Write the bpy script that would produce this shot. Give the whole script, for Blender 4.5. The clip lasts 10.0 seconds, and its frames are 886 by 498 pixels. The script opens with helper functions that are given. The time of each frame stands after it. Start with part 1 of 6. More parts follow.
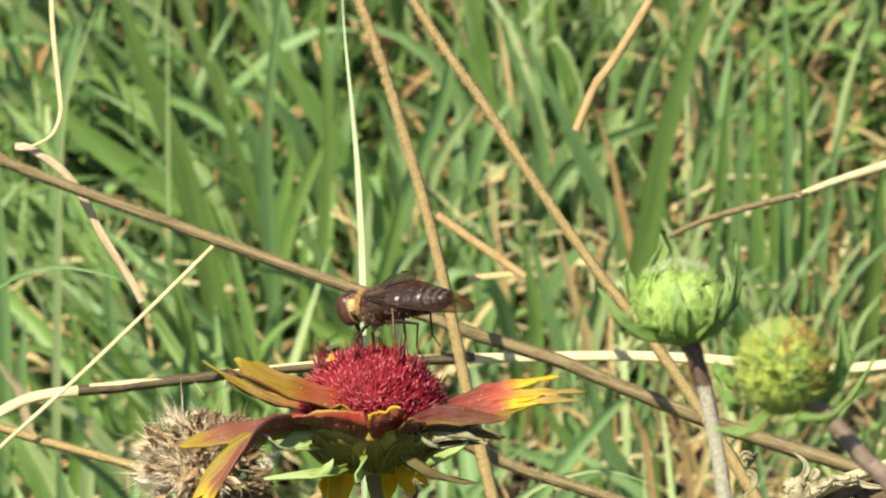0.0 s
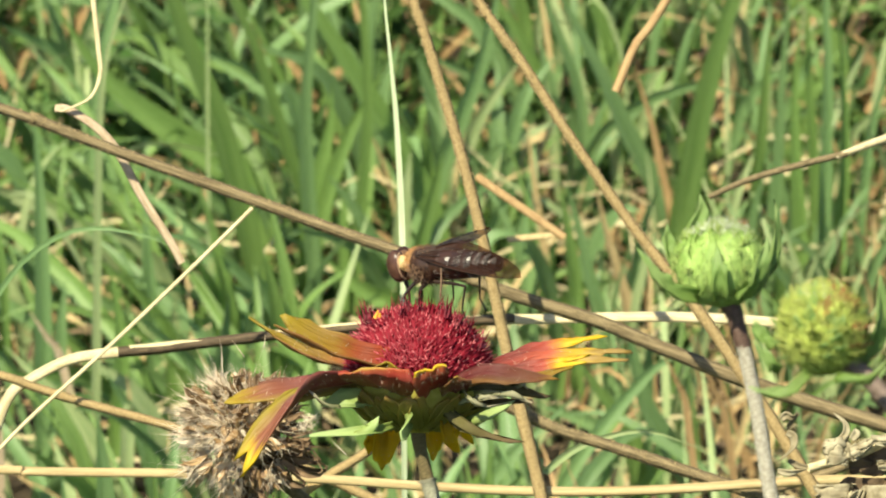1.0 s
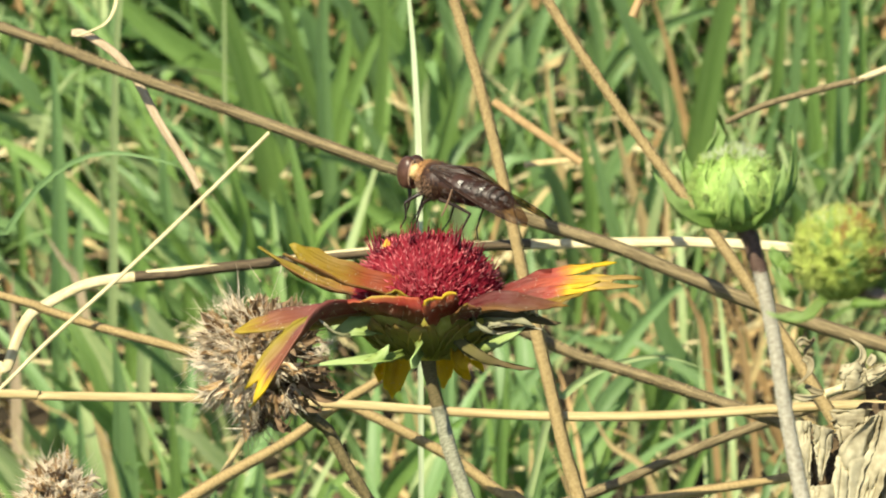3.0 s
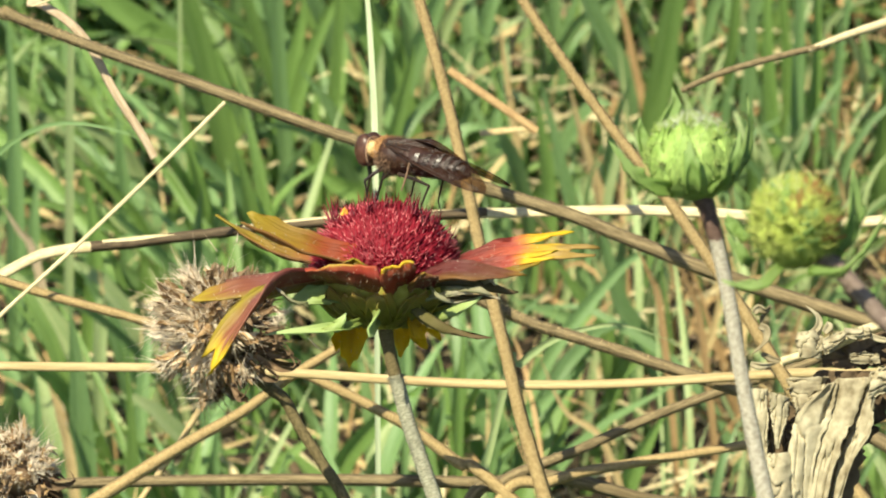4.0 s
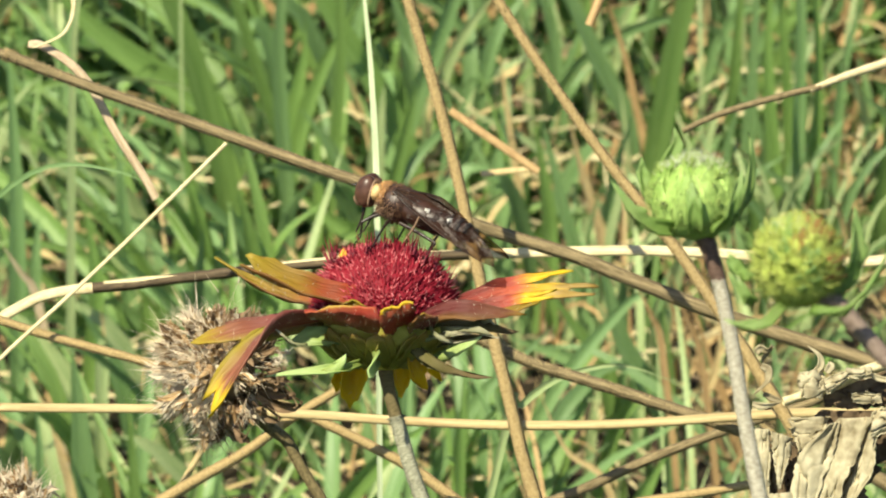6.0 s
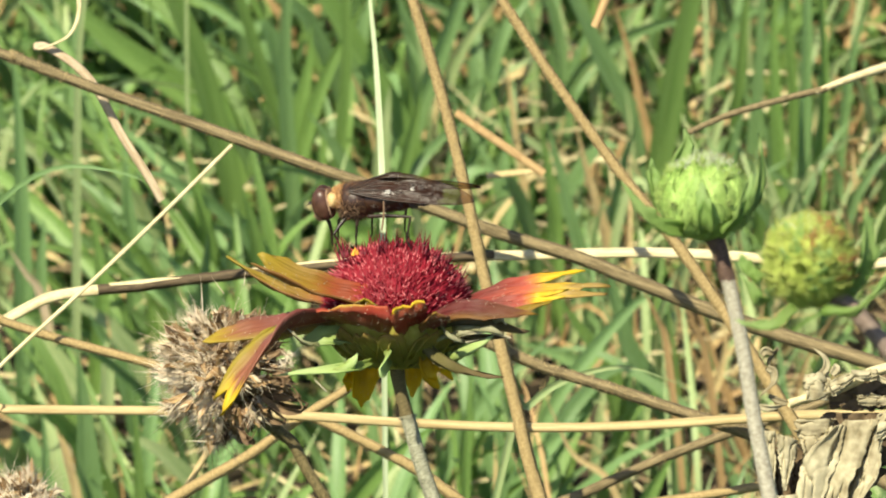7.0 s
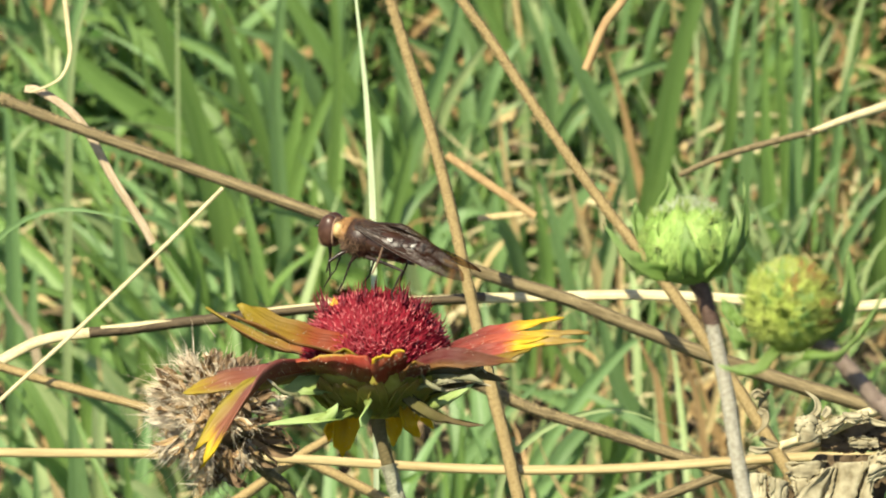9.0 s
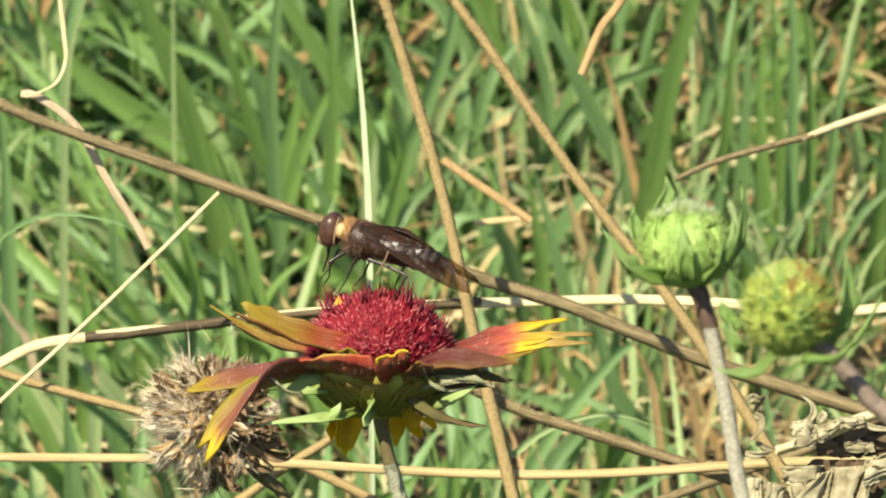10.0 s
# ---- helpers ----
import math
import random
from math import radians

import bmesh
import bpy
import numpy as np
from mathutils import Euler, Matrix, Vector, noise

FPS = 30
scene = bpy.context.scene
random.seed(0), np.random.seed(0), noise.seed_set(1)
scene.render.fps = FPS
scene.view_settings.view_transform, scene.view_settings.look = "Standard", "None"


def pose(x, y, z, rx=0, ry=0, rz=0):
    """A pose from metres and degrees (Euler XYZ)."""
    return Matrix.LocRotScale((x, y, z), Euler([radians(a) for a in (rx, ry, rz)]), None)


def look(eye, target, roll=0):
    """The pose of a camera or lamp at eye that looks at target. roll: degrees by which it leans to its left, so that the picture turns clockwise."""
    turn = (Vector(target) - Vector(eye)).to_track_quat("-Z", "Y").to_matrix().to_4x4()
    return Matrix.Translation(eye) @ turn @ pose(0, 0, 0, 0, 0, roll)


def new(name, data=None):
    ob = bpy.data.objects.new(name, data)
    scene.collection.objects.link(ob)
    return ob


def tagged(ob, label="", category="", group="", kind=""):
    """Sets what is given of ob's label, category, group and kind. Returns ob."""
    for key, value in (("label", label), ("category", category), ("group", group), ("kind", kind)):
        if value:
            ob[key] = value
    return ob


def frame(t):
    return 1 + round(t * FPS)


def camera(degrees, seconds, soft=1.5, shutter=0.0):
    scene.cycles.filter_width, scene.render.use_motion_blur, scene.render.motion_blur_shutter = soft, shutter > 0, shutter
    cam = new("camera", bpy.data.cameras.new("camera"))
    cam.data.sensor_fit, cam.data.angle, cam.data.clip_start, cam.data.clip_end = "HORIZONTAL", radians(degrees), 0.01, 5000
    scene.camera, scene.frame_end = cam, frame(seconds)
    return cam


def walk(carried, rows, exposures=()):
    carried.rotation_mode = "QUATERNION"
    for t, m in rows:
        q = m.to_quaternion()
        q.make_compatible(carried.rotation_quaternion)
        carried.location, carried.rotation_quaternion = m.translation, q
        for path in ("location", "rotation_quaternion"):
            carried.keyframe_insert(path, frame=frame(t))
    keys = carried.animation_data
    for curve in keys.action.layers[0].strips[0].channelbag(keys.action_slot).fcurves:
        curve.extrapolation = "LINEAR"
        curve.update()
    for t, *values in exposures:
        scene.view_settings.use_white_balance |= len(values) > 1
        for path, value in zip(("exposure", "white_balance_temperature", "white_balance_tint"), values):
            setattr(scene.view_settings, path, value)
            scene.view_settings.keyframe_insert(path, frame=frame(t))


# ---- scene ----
# ---- camera: a long lens held by hand about a metre from the flower, turning only ----
cam = camera(5.72, 10.0, soft=2.0)
cam.data.dof.use_dof = True
cam.data.dof.focus_distance = 1.0
cam.data.dof.aperture_fstop = 150
EYE = (0, -0.90631, 0.62262)
walk(cam, [
    (0, look(EYE, (0.00067, 0.00518, 0.21111), 0.338)),
    (0.5, look(EYE, (-0.00016, 0.00539, 0.21155), 0.161)),
    (1, look(EYE, (-0.00379, 0.00332, 0.20712), 0.167)),
    (1.5, look(EYE, (-0.00491, 0.0015, 0.20321), 0.172)),
    (2, look(EYE, (-0.00458, 0.00022, 0.20047), 0.163)),
    (2.5, look(EYE, (-0.00529, -0.00017, 0.19963), 0.195)),
    (3.8, look(EYE, (-0.00487, -0.00099, 0.19787), 0.050)),
    (4, look(EYE, (-0.00066, -0.00173, 0.19628), 0.130)),
    (4.5, look(EYE, (0.00167, -0.00125, 0.19733), 0.050)),
    (5, look(EYE, (0.00302, -0.00035, 0.19925), -0.037)),
    (5.5, look(EYE, (0, 0, 0.2), 0.000)),
    (6, look(EYE, (-0.00085, 0.0002, 0.20043), 0.023)),
    (6.2, look(EYE, (-0.0013, 0.00031, 0.20066), 0.023)),
    (7.5, look(EYE, (-0.00149, 0.00026, 0.20055), 0.022)),
    (8, look(EYE, (-0.00043, -0.0001, 0.19979), 0.010)),
    (8.5, look(EYE, (-0.00004, 0.0009, 0.20193), 0.004)),
    (9, look(EYE, (-0.00048, 0.00232, 0.20499), -0.013)),
    (9.5, look(EYE, (-0.00094, 0.00243, 0.20521), 0.000)),
    (10, look(EYE, (-0.00002, 0.00255, 0.20547), -0.011)),
])

# ---- light: high sun from the front left, clear sky ----
SUN_DIR = Vector((-0.33, -0.40, 0.86)).normalized()
world = bpy.data.worlds.new("sky")
scene.world = world
world.use_nodes = True
wn = world.node_tree.nodes
sky = wn.new("ShaderNodeTexSky")
sky.sky_type = "NISHITA"
sky.sun_disc = False
sky.sun_elevation = math.asin(SUN_DIR.z)
sky.sun_rotation = math.atan2(SUN_DIR.x, SUN_DIR.y)
wn["Background"].inputs["Strength"].default_value = 0.09
world.node_tree.links.new(sky.outputs[0], wn["Background"].inputs["Color"])
sun = new("sun", bpy.data.lights.new("sun", "SUN"))
sun.data.energy = 5.3
sun.data.angle = radians(0.53)
sun.data.color = (1.0, 0.93, 0.71)
sun.matrix_world = look(SUN_DIR * 10, (0, 0, 0))
scene.view_settings.exposure = 0.63

rng = random.Random(7)
MM = 0.001


# ---- materials ----
def shade(name, low, high, scale=400.0, rough=0.6, bump=0.2, clear=0.0, stretch=None, spot=None, spec=0.3, vary=0.18):
    """Two-tone surface with coarse and fine variation, a little different on each piece; clear: light that passes through a thin leaf."""
    m = bpy.data.materials.new(name)
    m.use_nodes = True
    n, l = m.node_tree.nodes, m.node_tree.links
    b = n["Principled BSDF"]
    b.inputs["Roughness"].default_value = rough
    b.inputs["Specular IOR Level"].default_value = spec
    co = n.new("ShaderNodeTexCoord")
    mp = n.new("ShaderNodeMapping")
    l.new(co.outputs["UV" if stretch else "Object"], mp.inputs[0])
    if stretch:
        mp.inputs["Scale"].default_value = stretch
    big, small = n.new("ShaderNodeTexNoise"), n.new("ShaderNodeTexNoise")
    big.inputs["Scale"].default_value = 1.0 if stretch else scale * 0.25
    small.inputs["Scale"].default_value = 5.0 if stretch else scale * 2.0
    big.inputs["Detail"].default_value = small.inputs["Detail"].default_value = 4
    for t in (big, small):
        l.new(mp.outputs[0], t.inputs["Vector"])
    mix = n.new("ShaderNodeMath")
    mix.operation = "MULTIPLY_ADD"
    mix.inputs[1].default_value = 0.6
    l.new(big.outputs["Fac"], mix.inputs[0])
    half = n.new("ShaderNodeMath")
    half.operation = "MULTIPLY"
    half.inputs[1].default_value = 0.4
    l.new(small.outputs["Fac"], half.inputs[0])
    l.new(half.outputs[0], mix.inputs[2])
    ramp = n.new("ShaderNodeValToRGB")
    e = ramp.color_ramp.elements
    e[0].position, e[1].position = 0.36, 0.64
    e[0].color, e[1].color = (*low, 1), (*high, 1)
    if spot:
        k = e.new(0.30)
        k.color = (*spot, 1)
    l.new(mix.outputs[0], ramp.inputs[0])
    hsv = n.new("ShaderNodeHueSaturation")
    geo = n.new("ShaderNodeNewGeometry")
    inf = n.new("ShaderNodeObjectInfo")
    add = n.new("ShaderNodeMath")
    add.operation = "ADD"
    l.new(geo.outputs["Random Per Island"], add.inputs[0])
    l.new(inf.outputs["Random"], add.inputs[1])
    rg = n.new("ShaderNodeMapRange")
    rg.inputs["From Max"].default_value = 2.0
    rg.inputs["To Min"].default_value, rg.inputs["To Max"].default_value = 1 - 2 * vary, 1 + 2 * vary
    l.new(add.outputs[0], rg.inputs["Value"])
    l.new(rg.outputs[0], hsv.inputs["Value"])
    l.new(ramp.outputs["Color"], hsv.inputs["Color"])
    l.new(hsv.outputs[0], b.inputs["Base Color"])
    if bump:
        bp = n.new("ShaderNodeBump")
        bp.inputs["Strength"].default_value = bump
        bp.inputs["Distance"].default_value = 0.0003
        l.new(mix.outputs[0], bp.inputs["Height"])
        l.new(bp.outputs[0], b.inputs["Normal"])
    if clear:
        tr, mx = n.new("ShaderNodeBsdfTranslucent"), n.new("ShaderNodeMixShader")
        l.new(hsv.outputs[0], tr.inputs["Color"])
        mx.inputs[0].default_value = clear
        l.new(b.outputs[0], mx.inputs[1])
        l.new(tr.outputs[0], mx.inputs[2])
        l.new(mx.outputs[0], n["Material Output"].inputs["Surface"])
    return m


def banded(name, stops, rough=0.5, clear=0.25, streak=26.0, bump=0.25, wobble=0.16, edge=None, dusty=0.14):
    """Colour that runs from the base of a petal or bract to its tip, with fine lengthwise veins."""
    m = bpy.data.materials.new(name)
    m.use_nodes = True
    n, l = m.node_tree.nodes, m.node_tree.links
    b = n["Principled BSDF"]
    b.inputs["Roughness"].default_value = rough
    b.inputs["Specular IOR Level"].default_value = 0.35
    co, sep = n.new("ShaderNodeTexCoord"), n.new("ShaderNodeSeparateXYZ")
    l.new(co.outputs["UV"], sep.inputs[0])
    mp = n.new("ShaderNodeMapping")
    mp.inputs["Scale"].default_value = (1.6, streak, 1)
    l.new(co.outputs["UV"], mp.inputs[0])
    ns = n.new("ShaderNodeTexNoise")
    ns.inputs["Scale"].default_value = 1.0
    ns.inputs["Detail"].default_value = 5
    l.new(mp.outputs[0], ns.inputs["Vector"])
    ma = n.new("ShaderNodeMath")
    ma.operation = "MULTIPLY_ADD"
    ma.inputs[1].default_value = wobble * 2
    l.new(ns.outputs["Fac"], ma.inputs[0])
    sb = n.new("ShaderNodeMath")
    sb.operation = "SUBTRACT"
    sb.inputs[1].default_value = wobble
    l.new(sep.outputs["X"], sb.inputs[0])
    l.new(sb.outputs[0], ma.inputs[2])
    ramp = n.new("ShaderNodeValToRGB")
    e = ramp.color_ramp.elements
    for i, (p, c) in enumerate(stops):
        k = e[i] if i < 2 else e.new(p)
        k.position, k.color = p, (*c, 1)
    l.new(ma.outputs[0], ramp.inputs[0])
    col = ramp.outputs[0]
    if edge:
        # one margin of another colour
        er = n.new("ShaderNodeMapRange")
        er.inputs["From Min"].default_value, er.inputs["From Max"].default_value = 0.34, 0.12
        l.new(sep.outputs["Y"], er.inputs["Value"])
        em = n.new("ShaderNodeMixRGB")
        em.inputs[2].default_value = (*edge, 1)
        l.new(er.outputs[0], em.inputs[0])
        l.new(col, em.inputs[1])
        col = em.outputs[0]
    dust, dm = n.new("ShaderNodeTexNoise"), n.new("ShaderNodeMixRGB")
    dust.inputs["Scale"].default_value = 420
    dust.inputs["Detail"].default_value = 5
    l.new(co.outputs["Object"], dust.inputs["Vector"])
    dr = n.new("ShaderNodeMapRange")
    dr.inputs["From Min"].default_value, dr.inputs["From Max"].default_value = 0.42, 0.72
    dr.inputs["To Min"].default_value, dr.inputs["To Max"].default_value = 0.0, dusty
    l.new(dust.outputs["Fac"], dr.inputs["Value"])
    l.new(dr.outputs[0], dm.inputs[0])
    l.new(col, dm.inputs[1])
    dm.inputs[2].default_value = (0.46, 0.34, 0.26, 1)
    col = dm.outputs[0]
    l.new(col, b.inputs["Base Color"])
    bp = n.new("ShaderNodeBump")
    bp.inputs["Strength"].default_value = bump
    bp.inputs["Distance"].default_value = 0.0003
    l.new(ns.outputs["Fac"], bp.inputs["Height"])
    l.new(bp.outputs[0], b.inputs["Normal"])
    tr, mx = n.new("ShaderNodeBsdfTranslucent"), n.new("ShaderNodeMixShader")
    l.new(col, tr.inputs["Color"])
    mx.inputs[0].default_value = clear
    l.new(b.outputs[0], mx.inputs[1])
    l.new(tr.outputs[0], mx.inputs[2])
    l.new(mx.outputs[0], n["Material Output"].inputs["Surface"])
    return m


SOIL = shade("soil", (0.014, 0.012, 0.008), (0.05, 0.038, 0.024), 90, 0.95, 0.9, spec=0.1)
LITTER = shade("dry_litter", (0.10, 0.064, 0.036), (0.33, 0.235, 0.135), 300, 0.85, 0.3, vary=0.3)
GREEN = shade("grass_green", (0.108, 0.205, 0.040), (0.250, 0.385, 0.105), 120, 0.5, 0.15, 0.35, stretch=(3, 14, 1), spec=0.45)
GREEN_SHADE = shade("grass_shade", (0.026, 0.062, 0.012), (0.060, 0.115, 0.026), 120, 0.6, 0.15, 0.25, stretch=(3, 14, 1), spec=0.2)
GREEN_COOL = shade("grass_green_cool", (0.118, 0.225, 0.068), (0.27, 0.41, 0.160), 120, 0.48, 0.15, 0.35, stretch=(3, 14, 1), spec=0.5)
GREEN_PALE = shade("grass_pale", (0.22, 0.32, 0.12), (0.44, 0.50, 0.24), 120, 0.5, 0.15, 0.25, stretch=(3, 12, 1))
STRAW_PALE = shade("pale_green_stem", (0.37, 0.45, 0.25), (0.56, 0.62, 0.41), 200, 0.5, 0.2, 0.2, stretch=(6, 7, 1))
STRAW = shade("straw_cream", (0.50, 0.40, 0.20), (0.80, 0.70, 0.42), 200, 0.5, 0.3, 0.08, stretch=(16, 7, 1), vary=0.08)
STRAW_TAN = shade("straw_tan", (0.39, 0.275, 0.115), (0.66, 0.52, 0.26), 200, 0.6, 0.3, 0.08, stretch=(16, 7, 1), vary=0.1)
DEAD = shade("dead_blade", (0.31, 0.185, 0.08), (0.52, 0.36, 0.165), 200, 0.6, 0.3, 0.15, stretch=(10, 7, 1))
STALK = shade("dry_stalk", (0.105, 0.077, 0.036), (0.335, 0.26, 0.135), 500, 0.85, 0.8, stretch=(30, 12, 1), vary=0.08)
# own colour of the seed head stems; on the flower neck it holds shadow
STEM_OLIVE = shade("olive_stem_and_shade", (0.075, 0.058, 0.022), (0.205, 0.16, 0.072), 500, 0.8, 0.6, stretch=(60, 9, 1), vary=0.05)
STEM_GREEN = shade("hairy_green_stem", (0.18, 0.175, 0.105), (0.49, 0.475, 0.34), 500, 0.7, 0.6, stretch=(160, 9, 1), vary=0.05)
DEAD_PINK = shade("dead_leaf_pink", (0.40, 0.29, 0.17), (0.66, 0.53, 0.36), 200, 0.6, 0.3, 0.2, stretch=(10, 7, 1))
STRAW_SHADED = shade("shaded_straw", (0.045, 0.031, 0.017), (0.16, 0.115, 0.062), 500, 0.7, 0.5, stretch=(14, 9, 1), vary=0.08)
STALK_PINK = shade("greyish_purple_stem", (0.15, 0.105, 0.08), (0.30, 0.225, 0.175), 500, 0.6, 0.4, stretch=(30, 9, 1), vary=0.05)
STALK_GOLD = shade("golden_stalk", (0.30, 0.208, 0.088), (0.50, 0.37, 0.17), 500, 0.85, 0.9, stretch=(260, 9, 1), vary=0.08)
STALK_GREY = shade("grey_stem", (0.25, 0.22, 0.155), (0.58, 0.54, 0.42), 500, 0.7, 0.6, stretch=(160, 9, 1), vary=0.05)
STALK_RED_SHADE = shade("reddish_stem_shade", (0.075, 0.042, 0.028), (0.17, 0.105, 0.075), 500, 0.6, 0.4, stretch=(30, 9, 1), vary=0.05)
DOWN = shade("pale_down", (0.46, 0.52, 0.34), (0.78, 0.82, 0.64), 500, 0.4, 0, 0.35)
AWN = shade("white_awn", (0.56, 0.46, 0.32), (0.90, 0.80, 0.63), 500, 0.4, 0, 0.3)
HAIR = shade("pale_hair", (0.54, 0.44, 0.29), (0.88, 0.79, 0.62), 500, 0.4, 0, 0.25)
DOME = shade("disc_red", (0.235, 0.011, 0.026), (0.36, 0.024, 0.045), 900, 0.5, 0.2, 0.55, vary=0.30)
DOME_TIP = shade("disc_tip", (0.32, 0.035, 0.05), (0.55, 0.15, 0.16), 900, 0.45, 0, 0.25, vary=0.3, spec=0.4)
DOME_DARK = shade("disc_dark_red", (0.10, 0.006, 0.014), (0.24, 0.02, 0.035), 900, 0.45, 0.2, 0.25, vary=0.25)
POLLEN = shade("pollen", (0.60, 0.22, 0.02), (0.80, 0.40, 0.05), 900, 0.6, 0.2)
PETAL = banded("petal_red_yellow", [(0.0, (0.20, 0.025, 0.022)), (1.0, (0.72, 0.52, 0.012)), (0.34, (0.23, 0.045, 0.034)), (0.56, (0.42, 0.075, 0.045)), (0.66, (0.58, 0.22, 0.02)), (0.72, (0.72, 0.46, 0.012))], bump=1.0, wobble=0.12, streak=12.0)
PETAL_TORN = banded("petal_torn_tip", [(0.0, (0.18, 0.02, 0.02)), (1.0, (0.36, 0.24, 0.05)), (0.28, (0.32, 0.055, 0.035)), (0.50, (0.54, 0.11, 0.05)), (0.60, (0.64, 0.34, 0.02)), (0.70, (0.62, 0.42, 0.03)), (0.78, (0.38, 0.25, 0.06))], bump=1.0, wobble=0.16, streak=14.0)
PETAL_WINE = banded("petal_wine_plain", [(0.0, (0.15, 0.02, 0.02)), (1.0, (0.36, 0.21, 0.03)), (0.5, (0.145, 0.032, 0.026)), (0.85, (0.20, 0.07, 0.03))], bump=0.9, wobble=0.15, edge=(0.24, 0.11, 0.03))
BRACT_PALE = banded("bract_papery", [(0.0, (0.26, 0.28, 0.12)), (1.0, (0.56, 0.48, 0.34)), (0.5, (0.42, 0.40, 0.24))], clear=0.35)
PETAL_OLD = banded("petal_dull_yellow", [(0.0, (0.36, 0.05, 0.025)), (1.0, (0.35, 0.265, 0.018)), (0.34, (0.35, 0.075, 0.022)), (0.52, (0.29, 0.16, 0.014))], bump=0.9, wobble=0.14, edge=(0.20, 0.09, 0.018))
PETAL_DARK = banded("petal_wine", [(0.0, (0.16, 0.018, 0.018)), (1.0, (0.46, 0.35, 0.02)), (0.45, (0.22, 0.06, 0.048)), (0.76, (0.27, 0.10, 0.045)), (0.88, (0.36, 0.24, 0.02))], bump=1.0, wobble=0.16, streak=14, edge=(0.32, 0.24, 0.025))
PETAL_FINGER = banded("petal_wine_yellow_tip", [(0.0, (0.16, 0.018, 0.018)), (1.0, (0.74, 0.54, 0.012)), (0.45, (0.22, 0.06, 0.048)), (0.78, (0.28, 0.10, 0.045)), (0.86, (0.68, 0.46, 0.015))], bump=1.0, wobble=0.12, streak=14, edge=(0.32, 0.24, 0.025))
PETAL_FRONT = banded("petal_seen_end_on", [(0.0, (0.20, 0.05, 0.02)), (1.0, (0.74, 0.50, 0.02)), (0.6, (0.34, 0.05, 0.03)), (0.92, (0.42, 0.09, 0.03)), (0.972, (0.66, 0.40, 0.015))], bump=0.8, wobble=0.02)
# the dark red stop halfway holds the deep shadow low on the petal
PETAL_BLUSH = banded("petal_orange_red", [(0.0, (0.24, 0.15, 0.03)), (1.0, (0.50, 0.32, 0.03)), (0.5, (0.22, 0.06, 0.025)), (0.80, (0.36, 0.045, 0.03)), (0.92, (0.44, 0.09, 0.03))], bump=0.9, wobble=0.05, streak=14)
PETAL_YELLOW = banded("petal_plain_yellow", [(0.0, (0.40, 0.22, 0.02)), (1.0, (0.82, 0.62, 0.02)), (0.4, (0.74, 0.52, 0.02))], clear=0.65, bump=0.7)
BRACT = banded("bract_green", [(0.0, (0.20, 0.26, 0.05)), (1.0, (0.42, 0.56, 0.22)), (0.5, (0.32, 0.44, 0.13))], clear=0.2)
BRACT_CUP = banded("bract_olive", [(0.0, (0.36, 0.36, 0.07)), (1.0, (0.46, 0.30, 0.08)), (0.5, (0.43, 0.40, 0.08))], clear=0.55, wobble=0.3)
BRACT_DRY = banded("bract_brown", [(0.0, (0.11, 0.105, 0.025)), (1.0, (0.12, 0.075, 0.03)), (0.5, (0.11, 0.09, 0.026))], clear=0.15, rough=0.75)
CUP = shade("flower_cup", (0.40, 0.37, 0.06), (0.58, 0.53, 0.13), 500, 0.6, 0.4, 0.3)
BUD = shade("bud_green", (0.17, 0.29, 0.05), (0.36, 0.51, 0.14), 420, 0.6, 0.6, 0.1, spec=0.3)
BUD_FUZZ = shade("bud_fuzz", (0.23, 0.33, 0.07), (0.42, 0.54, 0.17), 420, 0.6, 0, 0.35, vary=0.25)
BUD_FUZZ_WARM = shade("bud_fuzz_yellow", (0.33, 0.40, 0.07), (0.54, 0.60, 0.17), 420, 0.6, 0, 0.4, vary=0.25)
BUD_BROWN = shade("bud_spent", (0.20, 0.09, 0.03), (0.40, 0.20, 0.07), 420, 0.7, 0, 0.2, vary=0.25)
BUD_WORN = shade("bud_yellow_green", (0.26, 0.34, 0.055), (0.46, 0.54, 0.12), 420, 0.6, 0.6, 0.2, spot=(0.30, 0.15, 0.05))
SEPAL = banded("sepal_green", [(0.0, (0.22, 0.35, 0.07)), (1.0, (0.36, 0.52, 0.18)), (0.5, (0.29, 0.45, 0.12))], clear=0.5)
SCALE_LIME = banded("scale_lime", [(0.0, (0.22, 0.28, 0.05)), (1.0, (0.46, 0.50, 0.13)), (0.5, (0.36, 0.44, 0.09))], clear=0.4)
SCALE_BROWN = banded("scale_brown", [(0.0, (0.28, 0.26, 0.06)), (1.0, (0.34, 0.15, 0.05)), (0.5, (0.40, 0.27, 0.08))], clear=0.3)
WEED = banded("weed_green", [(0.0, (0.12, 0.22, 0.05)), (1.0, (0.22, 0.36, 0.10)), (0.5, (0.16, 0.29, 0.07))], clear=0.25)
WEED_DARK = banded("weed_dark_green", [(0.0, (0.04, 0.10, 0.02)), (1.0, (0.08, 0.18, 0.03)), (0.5, (0.06, 0.14, 0.025))], clear=0.25)
SEED = shade("seed_scale", (0.16, 0.088, 0.036), (0.52, 0.36, 0.18), 500, 0.7, 0.4, 0.1, vary=0.35)
SEED_DARK = shade("seed_core", (0.09, 0.055, 0.03), (0.25, 0.165, 0.09), 500, 0.8, 0.4, vary=0.3)
CRUMPLED = shade("withered_leaf", (0.20, 0.16, 0.085), (0.56, 0.50, 0.325), 420, 0.85, 1.0, 0.10, vary=0.08)
